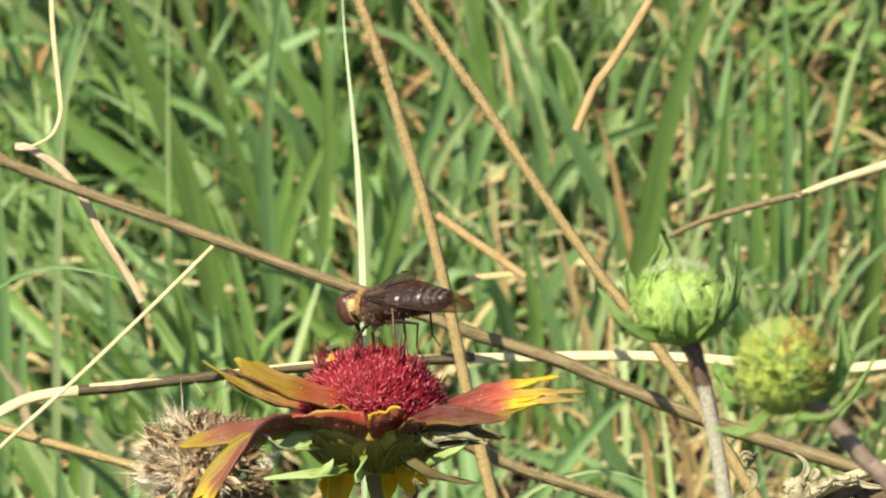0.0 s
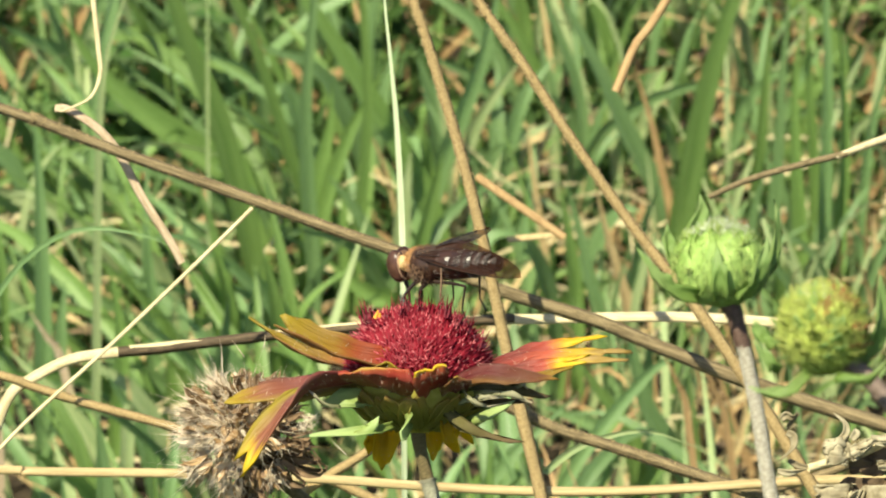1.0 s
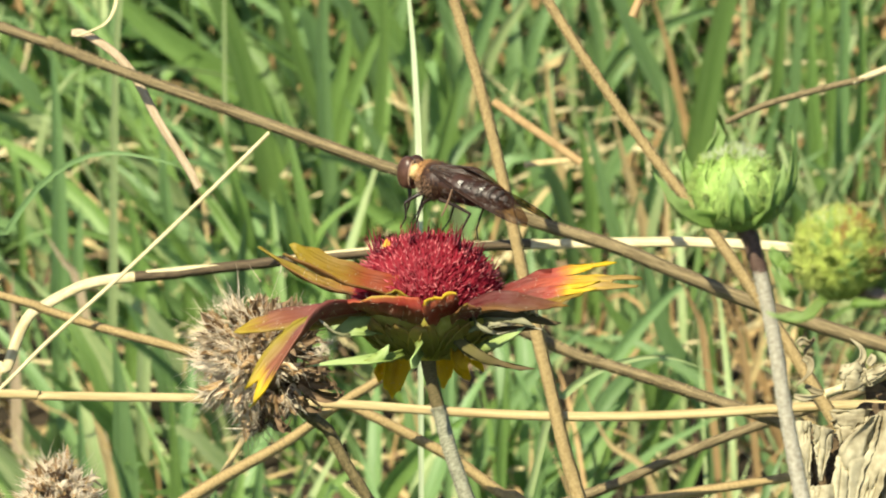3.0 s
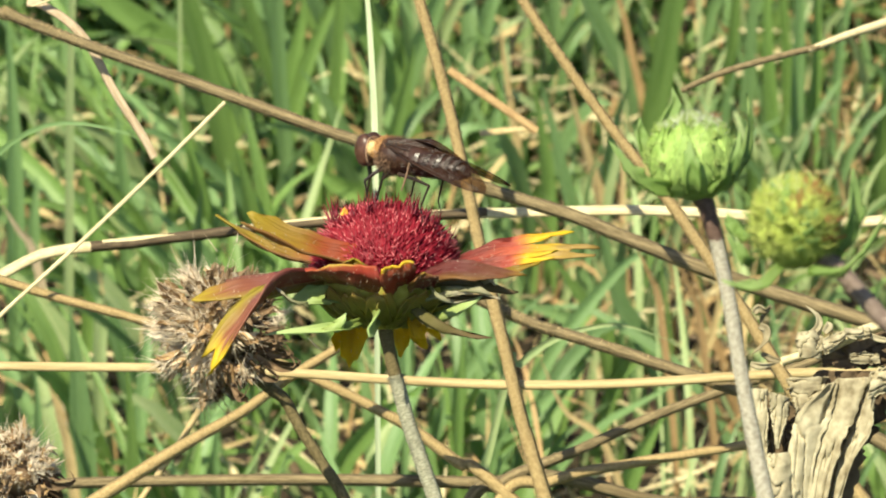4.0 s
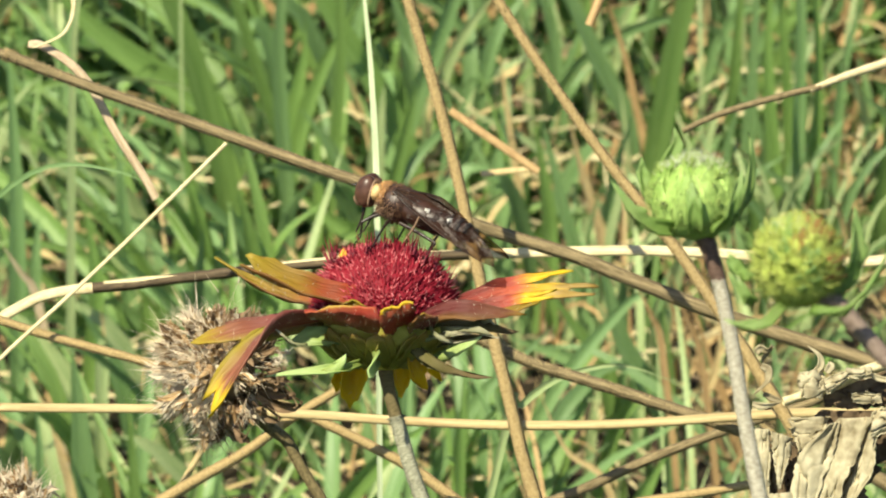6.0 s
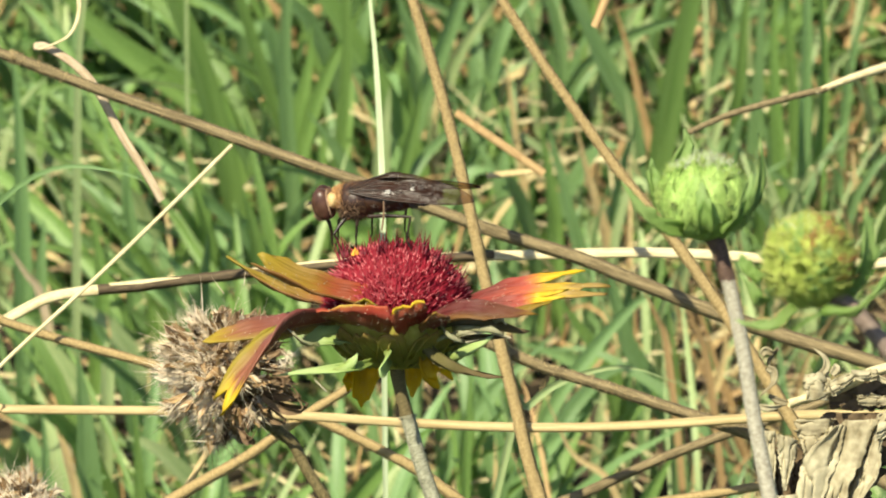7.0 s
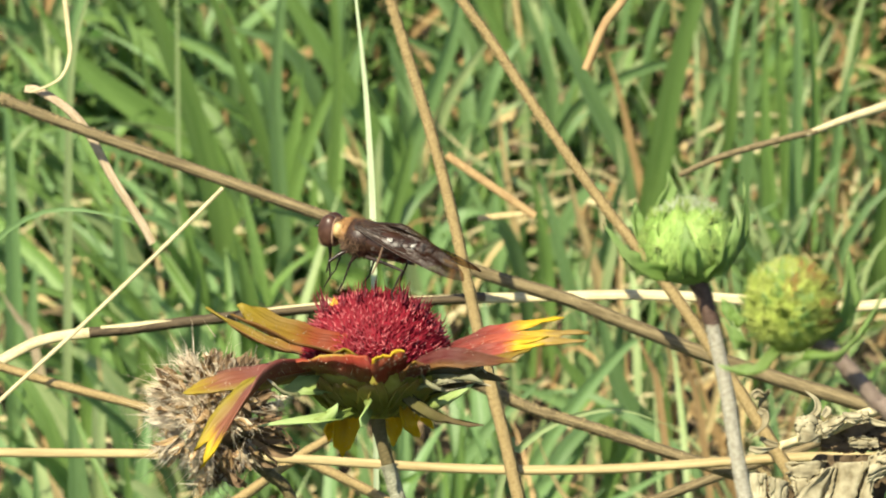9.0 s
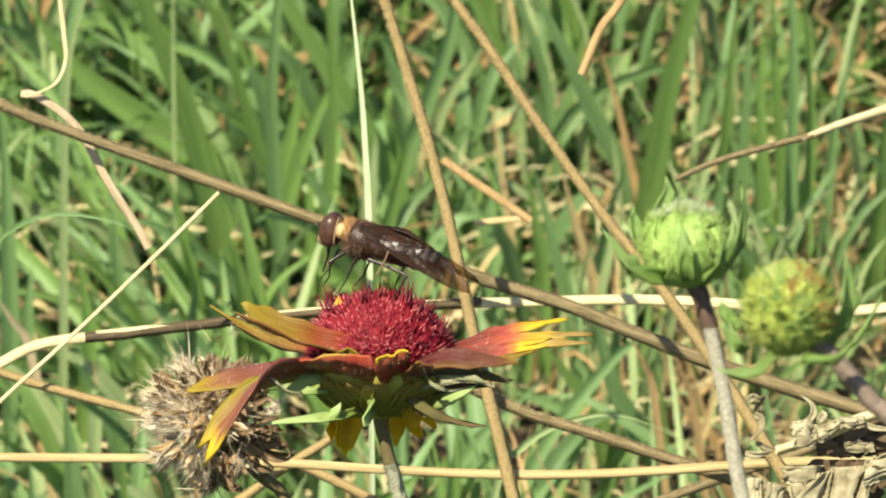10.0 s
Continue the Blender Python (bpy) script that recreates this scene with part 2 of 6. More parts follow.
CRUMPLED_BROWN_SHADE = shade("withered_leaf_brown_shade", (0.05, 0.034, 0.018), (0.19, 0.13, 0.07), 420, 0.85, 0.9, vary=0.1)
PAPPUS = shade("papery_scale", (0.42, 0.33, 0.21), (0.80, 0.72, 0.56), 500, 0.5, 0.3, 0.3, vary=0.15)
BODY = shade("fly_body", (0.012, 0.005, 0.003), (0.045, 0.019, 0.010), 900, 0.42, 0.5, spec=0.45, vary=0.05)
BODY_GREY = shade("fly_grey_band", (0.07, 0.056, 0.048), (0.22, 0.18, 0.155), 1500, 0.5, 0.5, vary=0.2)
FUZZ = shade("fly_brown_fuzz", (0.06, 0.030, 0.015), (0.19, 0.105, 0.055), 1200, 0.7, 0.4)
FLANK = shade("fly_tan_fuzz", (0.12, 0.07, 0.042), (0.33, 0.21, 0.13), 1200, 0.7, 0.3, vary=0.25)
FLECK_GLINTS = shade("fly_white_fleck_glints", (0.45, 0.42, 0.38), (0.75, 0.72, 0.66), 1200, 0.45, 0.2, vary=0.1)
COLLAR = shade("fly_gold_fuzz", (0.17, 0.085, 0.030), (0.40, 0.22, 0.085), 1200, 0.55, 0.3, vary=0.25)
GOLD = shade("fly_gold_patch", (0.46, 0.26, 0.07), (0.80, 0.58, 0.28), 1200, 0.45, 0.3)
EYE_MAT = shade("fly_eye", (0.022, 0.009, 0.006), (0.095, 0.046, 0.030), 500, 0.35, 0.1, spec=0.3)
LEG = shade("fly_leg", (0.012, 0.008, 0.006), (0.04, 0.025, 0.018), 900, 0.35, 0.2, spec=0.5)
VEIN = shade("fly_vein", (0.010, 0.005, 0.003), (0.03, 0.014, 0.008), 900, 0.4, 0.1)


def membrane():
    """Smoky wing: dark brown and glossy near the hinge and the fore edge, clear and brownish towards the tip."""
    m = bpy.data.materials.new("wing_membrane")
    m.use_nodes = True
    n, l = m.node_tree.nodes, m.node_tree.links
    b = n["Principled BSDF"]
    b.inputs["Base Color"].default_value = (0.028, 0.011, 0.005, 1)
    b.inputs["Roughness"].default_value = 0.3
    b.inputs["Specular IOR Level"].default_value = 0.22
    co, sep = n.new("ShaderNodeTexCoord"), n.new("ShaderNodeSeparateXYZ")
    l.new(co.outputs["UV"], sep.inputs[0])
    ns = n.new("ShaderNodeTexNoise")
    ns.inputs["Scale"].default_value = 9
    ns.inputs["Detail"].default_value = 4
    l.new(co.outputs["UV"], ns.inputs["Vector"])
    bp = n.new("ShaderNodeBump")
    bp.inputs["Strength"].default_value = 0.6
    bp.inputs["Distance"].default_value = 0.0004
    l.new(ns.outputs["Fac"], bp.inputs["Height"])
    l.new(bp.outputs[0], b.inputs["Normal"])
    a = n.new("ShaderNodeMath")
    a.operation = "MULTIPLY_ADD"
    a.inputs[1].default_value = 0.5
    l.new(ns.outputs["Fac"], a.inputs[0])
    l.new(sep.outputs["X"], a.inputs[2])
    fore = n.new("ShaderNodeMath")
    fore.operation = "MULTIPLY_ADD"
    fore.inputs[1].default_value = -0.30
    l.new(sep.outputs["Y"], fore.inputs[0])
    l.new(a.outputs[0], fore.inputs[2])
    rg = n.new("ShaderNodeMapRange")
    rg.inputs["From Min"].default_value, rg.inputs["From Max"].default_value = 0.45, 0.85
    rg.inputs["To Min"].default_value, rg.inputs["To Max"].default_value = 0.02, 0.48
    l.new(fore.outputs[0], rg.inputs["Value"])
    tp, mx = n.new("ShaderNodeBsdfTransparent"), n.new("ShaderNodeMixShader")
    tp.inputs["Color"].default_value = (0.66, 0.52, 0.38, 1)
    l.new(rg.outputs[0], mx.inputs[0])
    l.new(b.outputs[0], mx.inputs[1])
    l.new(tp.outputs[0], mx.inputs[2])
    l.new(mx.outputs[0], n["Material Output"].inputs["Surface"])
    return m


WING = membrane()


# ---- mesh tools ----
class Shape:
    """Collects vertices, faces and UVs of one mesh."""

    def __init__(self):
        self.v, self.f, self.uv, self.mi = [], [], [], []

    def grid(self, rows, closed=False, uvs=None, mi=0):
        base, nc = len(self.v), len(rows[0])
        for i, r in enumerate(rows):
            for j, p in enumerate(r):
                self.v.append(tuple(p))
                self.uv.append(uvs[i][j] if uvs else (i / max(1, len(rows) - 1), j / max(1, nc - (0 if closed else 1))))
        for i in range(len(rows) - 1):
            for j in range(nc if closed else nc - 1):
                k = (j + 1) % nc
                self.f.append((base + i * nc + j, base + i * nc + k, base + (i + 1) * nc + k, base + (i + 1) * nc + j))
                self.mi.append(mi)

    def spike(self, a, b, r, sides=3, mi=0):
        a, b = Vector(a), Vector(b)
        d = (b - a).normalized()
        s = d.orthogonal().normalized()
        t = d.cross(s)
        base = len(self.v)
        for k in range(sides):
            w = 2 * math.pi * k / sides
            self.v.append(tuple(a + (s * math.cos(w) + t * math.sin(w)) * r))
            self.uv.append((0, k / sides))
        self.v.append(tuple(b))
        self.uv.append((1, 0.5))
        for k in range(sides):
            self.f.append((base + k, base + (k + 1) % sides, base + sides))
            self.mi.append(mi)

    def data(self, name, mats, smooth=True):
        me = bpy.data.meshes.new(name)
        me.from_pydata(self.v, [], self.f)
        lay = me.uv_layers.new(name="UVMap")
        idx = np.empty(len(me.loops), dtype=np.int32)
        me.loops.foreach_get("vertex_index", idx)
        lay.data.foreach_set("uv", np.array(self.uv, dtype=np.float32)[idx].ravel())
        for m in mats if isinstance(mats, (list, tuple)) else [mats]:
            me.materials.append(m)
        me.polygons.foreach_set("material_index", np.array(self.mi, dtype=np.int32))
        me.polygons.foreach_set("use_smooth", np.full(len(me.polygons), smooth))
        me.update()
        return me


def part(name, shape, material, parent=None, label="", m=None, smooth=True):
    """Links a shape as one mesh object, under a thing or part where one is given."""
    ob = new(name, shape.data(name, material, smooth))
    if parent:
        ob.parent = parent
    if m:
        ob.matrix_basis = m
    return tagged(ob, label)


def spline(pts, n):
    """Points along a smooth curve through pts."""
    pts = [Vector(p) for p in pts]
    if len(pts) == 2:
        return [pts[0].lerp(pts[1], i / n) for i in range(n + 1)]
    ext = [pts[0] * 2 - pts[1], *pts, pts[-1] * 2 - pts[-2]]
    out = []
    seg = len(pts) - 1
    for i in range(n + 1):
        u = i / n * seg
        k = min(int(u), seg - 1)
        t = u - k
        a, b, c, d = ext[k:k + 4]
        out.append(0.5 * ((2 * b) + (c - a) * t + (2 * a - 5 * b + 4 * c - d) * t * t + (3 * b - a - 3 * c + d) * t ** 3))
    return out


def tube(sh, pts, radius, n=40, sides=10, ridge=0.10, rough=0.05, mi=0, seed=0):
    """A ribbed, slightly uneven round stem; radius: one number or (start, middle, end)."""
    c = spline(pts, n)
    r3 = radius if isinstance(radius, tuple) else (radius, radius, radius)
    ref = Vector((0.2, 1, 0.1)).normalized()
    rows = []
    for i, p in enumerate(c):
        d = (c[min(i + 1, n)] - c[max(i - 1, 0)]).normalized()
        s = d.cross(ref).normalized()
        t = d.cross(s)
        u = i / n
        r = r3[0] * (1 - 2 * u) + r3[1] * 2 * u if u < 0.5 else r3[1] * (2 - 2 * u) + r3[2] * (2 * u - 1)
        r *= 1 + rough * noise.noise(Vector((i * 0.45, seed * 3.1, 0)))
        rows.append([p + (s * math.cos(w) + t * math.sin(w)) * r * (1 + ridge * (1 if k % 2 else -1) + rough * noise.noise(Vector((i * 0.9, k, seed))))
                     for k, w in ((k, 2 * math.pi * k / sides) for k in range(sides))])
    sh.grid(rows, closed=True, mi=mi)
    sh.grid([[rows[-1][k] for k in range(sides)], [c[-1] + (c[-1] - c[-2]).normalized() * r3[2] * 0.4] * sides], closed=True, mi=mi)
    return c


def bristle(sh, c, r, count, length, thick, mi=0):
    """Short stiff hairs along a stem."""
    for _ in range(count):
        i = rng.randrange(len(c) - 1)
        p = c[i].lerp(c[i + 1], rng.random())
        d = (c[i + 1] - c[i]).normalized()
        s = d.orthogonal().normalized()
        s.rotate(Matrix.Rotation(rng.uniform(0, 6.283), 3, d))
        k = length * rng.uniform(0.5, 1.2)
        sh.spike(p + s * r * 0.8, p + s * (r + k) + d * rng.uniform(-0.3, 0.5) * k, thick, 3, mi)


def ribbon(sh, pts, width, n=14, fold=0.25, face=None, twist=(0, 0), shape="blade", mi=0, thick=0.0):
    """A grass blade or flat straw. width: at the widest; fold: depth of the keel; face: the way the broad side looks; twist: degrees at both ends."""
    c = spline(pts, n)
    face = Vector(face) if face else Vector((0, -1, 0.3))
    rows = []
    for i, p in enumerate(c):
        u = i / n
        d = (c[min(i + 1, n)] - c[max(i - 1, 0)]).normalized()
        f = (face - d * face.dot(d)).normalized()
        f.rotate(Matrix.Rotation(radians(twist[0] * (1 - u) + twist[1] * u), 3, d))
        s = d.cross(f)
        if shape == "blade":
            w = width * 0.5 * min(1, 0.62 + u) * max(0.02, 1 - max(0, (u - 0.35) / 0.65) ** 1.7)
        elif shape == "chip":
            w = width * 0.5 * math.sin(math.pi * (0.06 + 0.9 * u))
        elif shape == "straw":
            w = width * 0.5
        else:
            w = width * 0.5 * max(0.05, 1 - u)
        k = w * 2 * fold
        if thick:
            rows.append([p + s * w * math.cos(a) + f * (w * thick * math.sin(a)) for a in (j * math.pi / 4 for j in range(8))])
        else:
            rows.append([p - s * w + f * k * 0.5, p - s * w * 0.5, p - f * k * 0.5, p + s * w * 0.5, p + s * w + f * k * 0.5])
    sh.grid(rows, closed=bool(thick), mi=mi)


def rooted(pts):
    """Carries the foot of a plant down into the soil."""
    a, b = Vector(pts[0]), Vector(pts[1])
    if a.z < 0.004:
        return [tuple(p) for p in pts]
    d = (a - b).normalized()
    foot = Vector((a.x + d.x * a.z * 0.25, a.y - 0.1 * a.z, -0.004))
    mid = a.lerp(foot, 0.5) + Vector((d.x * a.z * 0.08, 0, 0))
    return [tuple(foot), tuple(mid), *[tuple(p) for p in pts]]


def grass_blade(pts, width, mat, label="green grass blade rooted in the soil", fold=0.22, face=None, twist=(0, 0), group="grass blades"):
    sh = Shape()
    ribbon(sh, rooted(pts), width * MM, 18, fold, face or (rng.uniform(-0.5, 0.4), -1, rng.uniform(0.1, 0.6)), twist)
    return tagged(part("grass_blade", sh, mat), label, "grass", group)


def stalk(pts, radius, mat, label, hairs=0, n=70, sides=14, hair_len=0.32, ridge=0.11):
    sh = Shape()
    c = tube(sh, pts, radius, n, sides, ridge, 0.08, seed=rng.random() * 9)
    ob = tagged(part("dry_stalk", sh, mat), label, "plant stalk", "dry stalks")
    if hairs:
        r = radius[1] if isinstance(radius, tuple) else radius
        hs = Shape()
        bristle(hs, c, r, hairs * 3, hair_len * MM, 0.055 * MM)
        tagged(part("stalk_hair", hs, STRAW_TAN, ob, "short stiff hairs"), kind="stuff")
    return ob


def straw(pts, width, mat, label, twist=(0, 0), thick=0.45, face=None, shape="straw"):
    sh = Shape()
    ribbon(sh, pts, width * MM, 60, 0, face or (0, -0.6, 0.8), twist, shape, thick=thick)
    return tagged(part("straw", sh, mat), label, "straw", "fallen straws")


# ---- ground ----
def ground():
    sh = Shape()
    xs = [-600, -60, -8, -2] + [-1 + 0.02 * i for i in range(101)] + [2, 8, 60, 600]
    rows = []
    for y in xs:
        rows.append([(x, y + 0.5, 0.004 * noise.noise(Vector((x * 14, y * 14, 0))) + 0.003 * noise.noise(Vector((x * 60, y * 60, 3))) if abs(x) < 2 and abs(y) < 2 else 0) for x in xs])
    sh.grid(rows)
    tagged(part("ground", sh, SOIL), "dark dry soil under the grass", "ground", kind="structure")


ground()


def litter():
    sh = Shape()
    for _ in range(11000):
        x, y = rng.uniform(-0.22, 0.22), rng.uniform(0.2, 0.95)
        if x < -0.005 and y > 0.40 and rng.random() < 0.75:
            continue
        a, k = rng.uniform(0, 6.283), rng.uniform(0.0015, 0.008)
        p = Vector((x, y, rng.uniform(0.0, 0.007)))
        d = Vector((math.cos(a), math.sin(a), rng.uniform(-0.2, 0.5))) * k
        ribbon(sh, [p, p + d * 0.5 + Vector((0, 0, rng.uniform(0, 0.3) * k)), p + d], rng.uniform(0.4, 1.8) * MM, 4, 0.2, (rng.uniform(-1, 1), rng.uniform(-1, 0.3), 1), shape="chip", mi=0 if rng.random() < 0.78 else 1)
    for _ in range(1350):
        x, y = rng.uniform(-0.2, 0.2), 0.26 + 0.2 * rng.random() ** 1.5
        a, k = rng.gauss(0, 0.8), rng.uniform(0.004, 0.022)
        p = Vector((x, y, rng.uniform(0.001, 0.016)))
        d = Vector((math.cos(a), rng.gauss(0, 0.4), math.sin(a) * 0.7)) * k
        ribbon(sh, [p, p + d * 0.5 + Vector((0, 0, rng.uniform(-0.2, 0.3) * k)), p + d], rng.uniform(0.25, 0.9) * MM, 4, 0.2, (rng.uniform(-0.6, 0.3), -1, rng.uniform(0.3, 1)), shape="chip", mi=2)
    tagged(part("leaf_litter", sh, [LITTER, STRAW_TAN, STRAW]), "tan dry bits of leaf and straw on the soil", "litter", kind="stuff")


litter()


def tuft(sh, x, y, count, hgt, wid, mis, spread, lean=0.0, n=6, single=None):
    for _ in range(count):
        h = rng.uniform(*hgt)
        a = rng.gauss(lean, spread)
        p = Vector((x + rng.gauss(0, 0.004), y + rng.gauss(0, 0.004), -0.002))
        out = Vector((math.sin(a), rng.gauss(0, 0.35), 0)) * h
        up = Vector((0, 0, h * max(0.25, math.cos(a))))
        droop = rng.uniform(0, 0.22)
        mi = rng.choice(mis)
        to = Shape() if single else sh
        ribbon(to, [p, p + out * 0.4 + up * 0.6, p + out + up * (1 - droop), p + out * 1.35 + up * (1.12 - droop * 2)][:4 if rng.random() < 0.2 else 3], rng.uniform(*wid) * MM, n + (6 if single else 0), 0.2,
               (rng.uniform(-0.9, 0.9), -1, rng.uniform(0, 0.8)), (rng.uniform(-30, 30), rng.uniform(-60, 60)), mi=0 if single else mi)
        if single:
            tagged(part("grass_blade", to, single[mi][0]), single[mi][1], "grass", "grass blades")


def turf():
    """The grass between and behind the placed blades: the nearest blades are things, the rest cannot be counted."""
    sh, dry = Shape(), Shape()
    kinds = ((GREEN, "green grass blade rooted in the soil"), (GREEN_COOL, "bluish green grass blade rooted in the soil"), (GREEN_PALE, "thin pale green grass blade"))
    near = 0
    for _ in range(2350):
        x, y = rng.uniform(-0.24, 0.24), rng.uniform(0.2, 1.1)
        if rng.random() < (0.30 if x < -0.035 and y > 0.42 else 0.2 if 0.004 < x < 0.035 and y > 0.42 else 0):
            continue
        lean = -0.30 if x < -0.01 else 0.05
        count = rng.randrange(2, 7)
        single = abs(x) < 0.075 and 0.26 < y < 0.47 and near < 220
        near += count if single else 0
        tuft(sh, x, y, count, (0.014, 0.052) if x < 0.02 else (0.012, 0.046), (0.8, 3.5) if x < 0.02 else (0.4, 2.2), (0, 0, 1, 1, 1, 2) if x < 0.02 else (0, 1, 1, 2, 2), 0.36, lean, 6, kinds if single else None)
        dryness = (0.10 + (0.75 if y < 0.40 else 0)) if x < -0.01 else (0.25 if x < 0.02 else 0.60) + (0.65 if y < 0.44 else 0)
        if rng.random() < dryness:
            tuft(dry, x + rng.gauss(0, 0.01), y + rng.gauss(0, 0.01), rng.randrange(1, 5), (0.012, 0.04), (0.3, 1.2), (0, 1, 1), 0.7, lean)
    # short shoots close to the soil, mostly dark to stand in for dense shade
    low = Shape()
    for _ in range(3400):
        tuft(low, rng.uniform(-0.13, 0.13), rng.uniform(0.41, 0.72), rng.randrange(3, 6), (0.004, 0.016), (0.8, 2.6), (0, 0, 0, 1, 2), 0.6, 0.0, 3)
    tagged(part("undergrowth", low, [GREEN_SHADE, GREEN, DEAD]), "short shoots coloured dark for the shade close to the soil", "grass", kind="stuff")
    tagged(part("turf", sh, [GREEN, GREEN_COOL, GREEN_PALE]), "dense short green grass growing from the soil", "grass", kind="stuff")
    tagged(part("dry_turf", dry, [DEAD, STRAW_TAN]), "tan dead grass among the green", "grass", kind="stuff")
    wide = Shape()
    for _ in range(15000):
        a, r = rng.uniform(0, 6.283), 0.05 + 8.5 * rng.random() ** 1.4
        x, y = math.cos(a) * r, 0.45 + math.sin(a) * r
        if abs(x) < 0.25 and 0.12 < y < 1.1 or Vector((x, y + 0.9)).length < 0.06:
            continue
        tuft(wide, x, y, 5, (0.02 + 0.012 * min(r, 4), 0.075 + 0.03 * min(r, 4)), (1.5 + 4 * min(r, 4), 5.0 + 9 * min(r, 4)), (0, 1), 0.5, 0.0, 3)
    tagged(part("meadow", wide, [GREEN, GREEN_COOL]), "green meadow grass all round", "grass", kind="stuff")


turf()


# ---- single grass blades that stand out ----
YOUNG = "bright green broad grass blade, slightly folded"
THIN = "thin pale green grass blade"
DRY = "dry orange-tan dead grass blade"
grass_blade([(-0.0366, 0.4131, 0.0187), (-0.0414, 0.4131, 0.0408), (-0.0465, 0.4131, 0.0557), (-0.0518, 0.4131, 0.0724), (-0.0531, 0.4131, 0.0783)], 4.1, GREEN, YOUNG)
grass_blade([(-0.0268, 0.4133, 0.0187), (-0.0278, 0.4133, 0.0358), (-0.0276, 0.4133, 0.0508), (-0.0256, 0.4133, 0.0706), (-0.0246, 0.4133, 0.0794)], 2.6, GREEN_COOL)
grass_blade([(-0.0068, 0.4273, 0.0186), (-0.0124, 0.4273, 0.0312), (-0.018, 0.4273, 0.0413), (-0.0253, 0.4273, 0.0538), (-0.0326, 0.4273, 0.0647), (-0.0372, 0.4273, 0.0716)], 3.9, GREEN, YOUNG)
grass_blade([(-0.0283, 0.4339, 0.0185), (-0.0311, 0.4339, 0.0277), (-0.0365, 0.4339, 0.0468), (-0.042, 0.4339, 0.0598), (-0.0438, 0.4339, 0.0678)], 2.4, GREEN)
grass_blade([(-0.031, 0.4744, 0.0181), (-0.0334, 0.4744, 0.0243), (-0.0376, 0.4744, 0.0336), (-0.0414, 0.4744, 0.0398)], 1.8, GREEN)
grass_blade([(-0.0426, 0.3862, 0.019), (-0.0428, 0.3862, 0.033), (-0.0429, 0.3862, 0.0487), (-0.0428, 0.3862, 0.0721), (-0.0425, 0.3862, 0.0875)], 1.0, GREEN_PALE, THIN)
grass_blade([(-0.0388, 0.4431, 0.0184), (-0.0444, 0.4431, 0.023), (-0.0555, 0.4431, 0.0314), (-0.0629, 0.4431, 0.0387), (-0.0702, 0.4431, 0.0508)], 5.6, GREEN, "broad bright green leaf blade bending over", 0.12)
grass_blade([(-0.0455, 0.4791, 0.018), (-0.0503, 0.4791, 0.0227), (-0.0597, 0.4791, 0.0304), (-0.0689, 0.4791, 0.0378), (-0.0758, 0.4791, 0.0422)], 1.3, GREEN_COOL, THIN)
grass_blade([(-0.044, 0.494, 0.0178), (-0.0488, 0.494, 0.022), (-0.0555, 0.494, 0.0283), (-0.0629, 0.494, 0.0355), (-0.066, 0.494, 0.0397)], 1.2, GREEN_COOL, THIN)
grass_blade([(-0.059, 0.3309, 0.0197), (-0.0584, 0.3309, 0.0448), (-0.0579, 0.3309, 0.0676), (-0.057, 0.3309, 0.0854), (-0.0546, 0.3309, 0.0956), (-0.0507, 0.3309, 0.1067)], 1.5, GREEN_PALE, THIN)
grass_blade([(-0.0197, 0.4179, 0.0187), (-0.0186, 0.4179, 0.0288), (-0.0178, 0.4179, 0.0449), (-0.0191, 0.4179, 0.0687), (-0.0197, 0.4179, 0.0765)], 2.4, GREEN)
grass_blade([(-0.0273, 0.4293, 0.0185), (-0.0259, 0.4293, 0.0257), (-0.0243, 0.4293, 0.0338), (-0.0238, 0.4293, 0.0417)], 3.7, GREEN)
grass_blade([(-0.0069, 0.4412, 0.0184), (-0.0035, 0.4412, 0.0287), (0.0005, 0.4412, 0.0403), (0.0027, 0.4412, 0.051), (0.0039, 0.4412, 0.0561)], 3.3, GREEN_COOL, YOUNG)
grass_blade([(0.012, 0.48, 0.018), (0.0081, 0.48, 0.0274), (0.0023, 0.48, 0.0372), (-0.0034, 0.48, 0.0439)], 2.4, GREEN)
grass_blade([(0.0296, 0.4418, 0.0184), (0.0248, 0.4418, 0.0286), (0.021, 0.4418, 0.0378), (0.0162, 0.4418, 0.0479), (0.0101, 0.4418, 0.0594)], 3.3, GREEN_COOL, YOUNG)
grass_blade([(0.0336, 0.4256, 0.0186), (0.0348, 0.4256, 0.0257), (0.0367, 0.4256, 0.0389), (0.0401, 0.4256, 0.0539), (0.0441, 0.4256, 0.0669), (0.0455, 0.4256, 0.0728)], 4.4, GREEN, YOUNG, 0.1)
grass_blade([(0.0488, 0.4235, 0.0186), (0.0495, 0.4235, 0.0318), (0.0499, 0.4235, 0.0469), (0.0511, 0.4235, 0.0658)], 2.7, GREEN_COOL)
grass_blade([(0.0533, 0.419, 0.0187), (0.0523, 0.419, 0.0308), (0.0518, 0.419, 0.0449), (0.0524, 0.419, 0.0598)], 2.7, GREEN)
grass_blade([(0.0572, 0.4236, 0.0186), (0.0573, 0.4236, 0.0318), (0.0573, 0.4236, 0.0469), (0.0563, 0.4236, 0.0648), (0.0558, 0.4236, 0.0717)], 2.3, GREEN_COOL)
grass_blade([(0.0464, 0.4373, 0.0185), (0.0471, 0.4373, 0.0307), (0.0478, 0.4373, 0.0429), (0.0485, 0.4373, 0.055)], 2.3, GREEN)
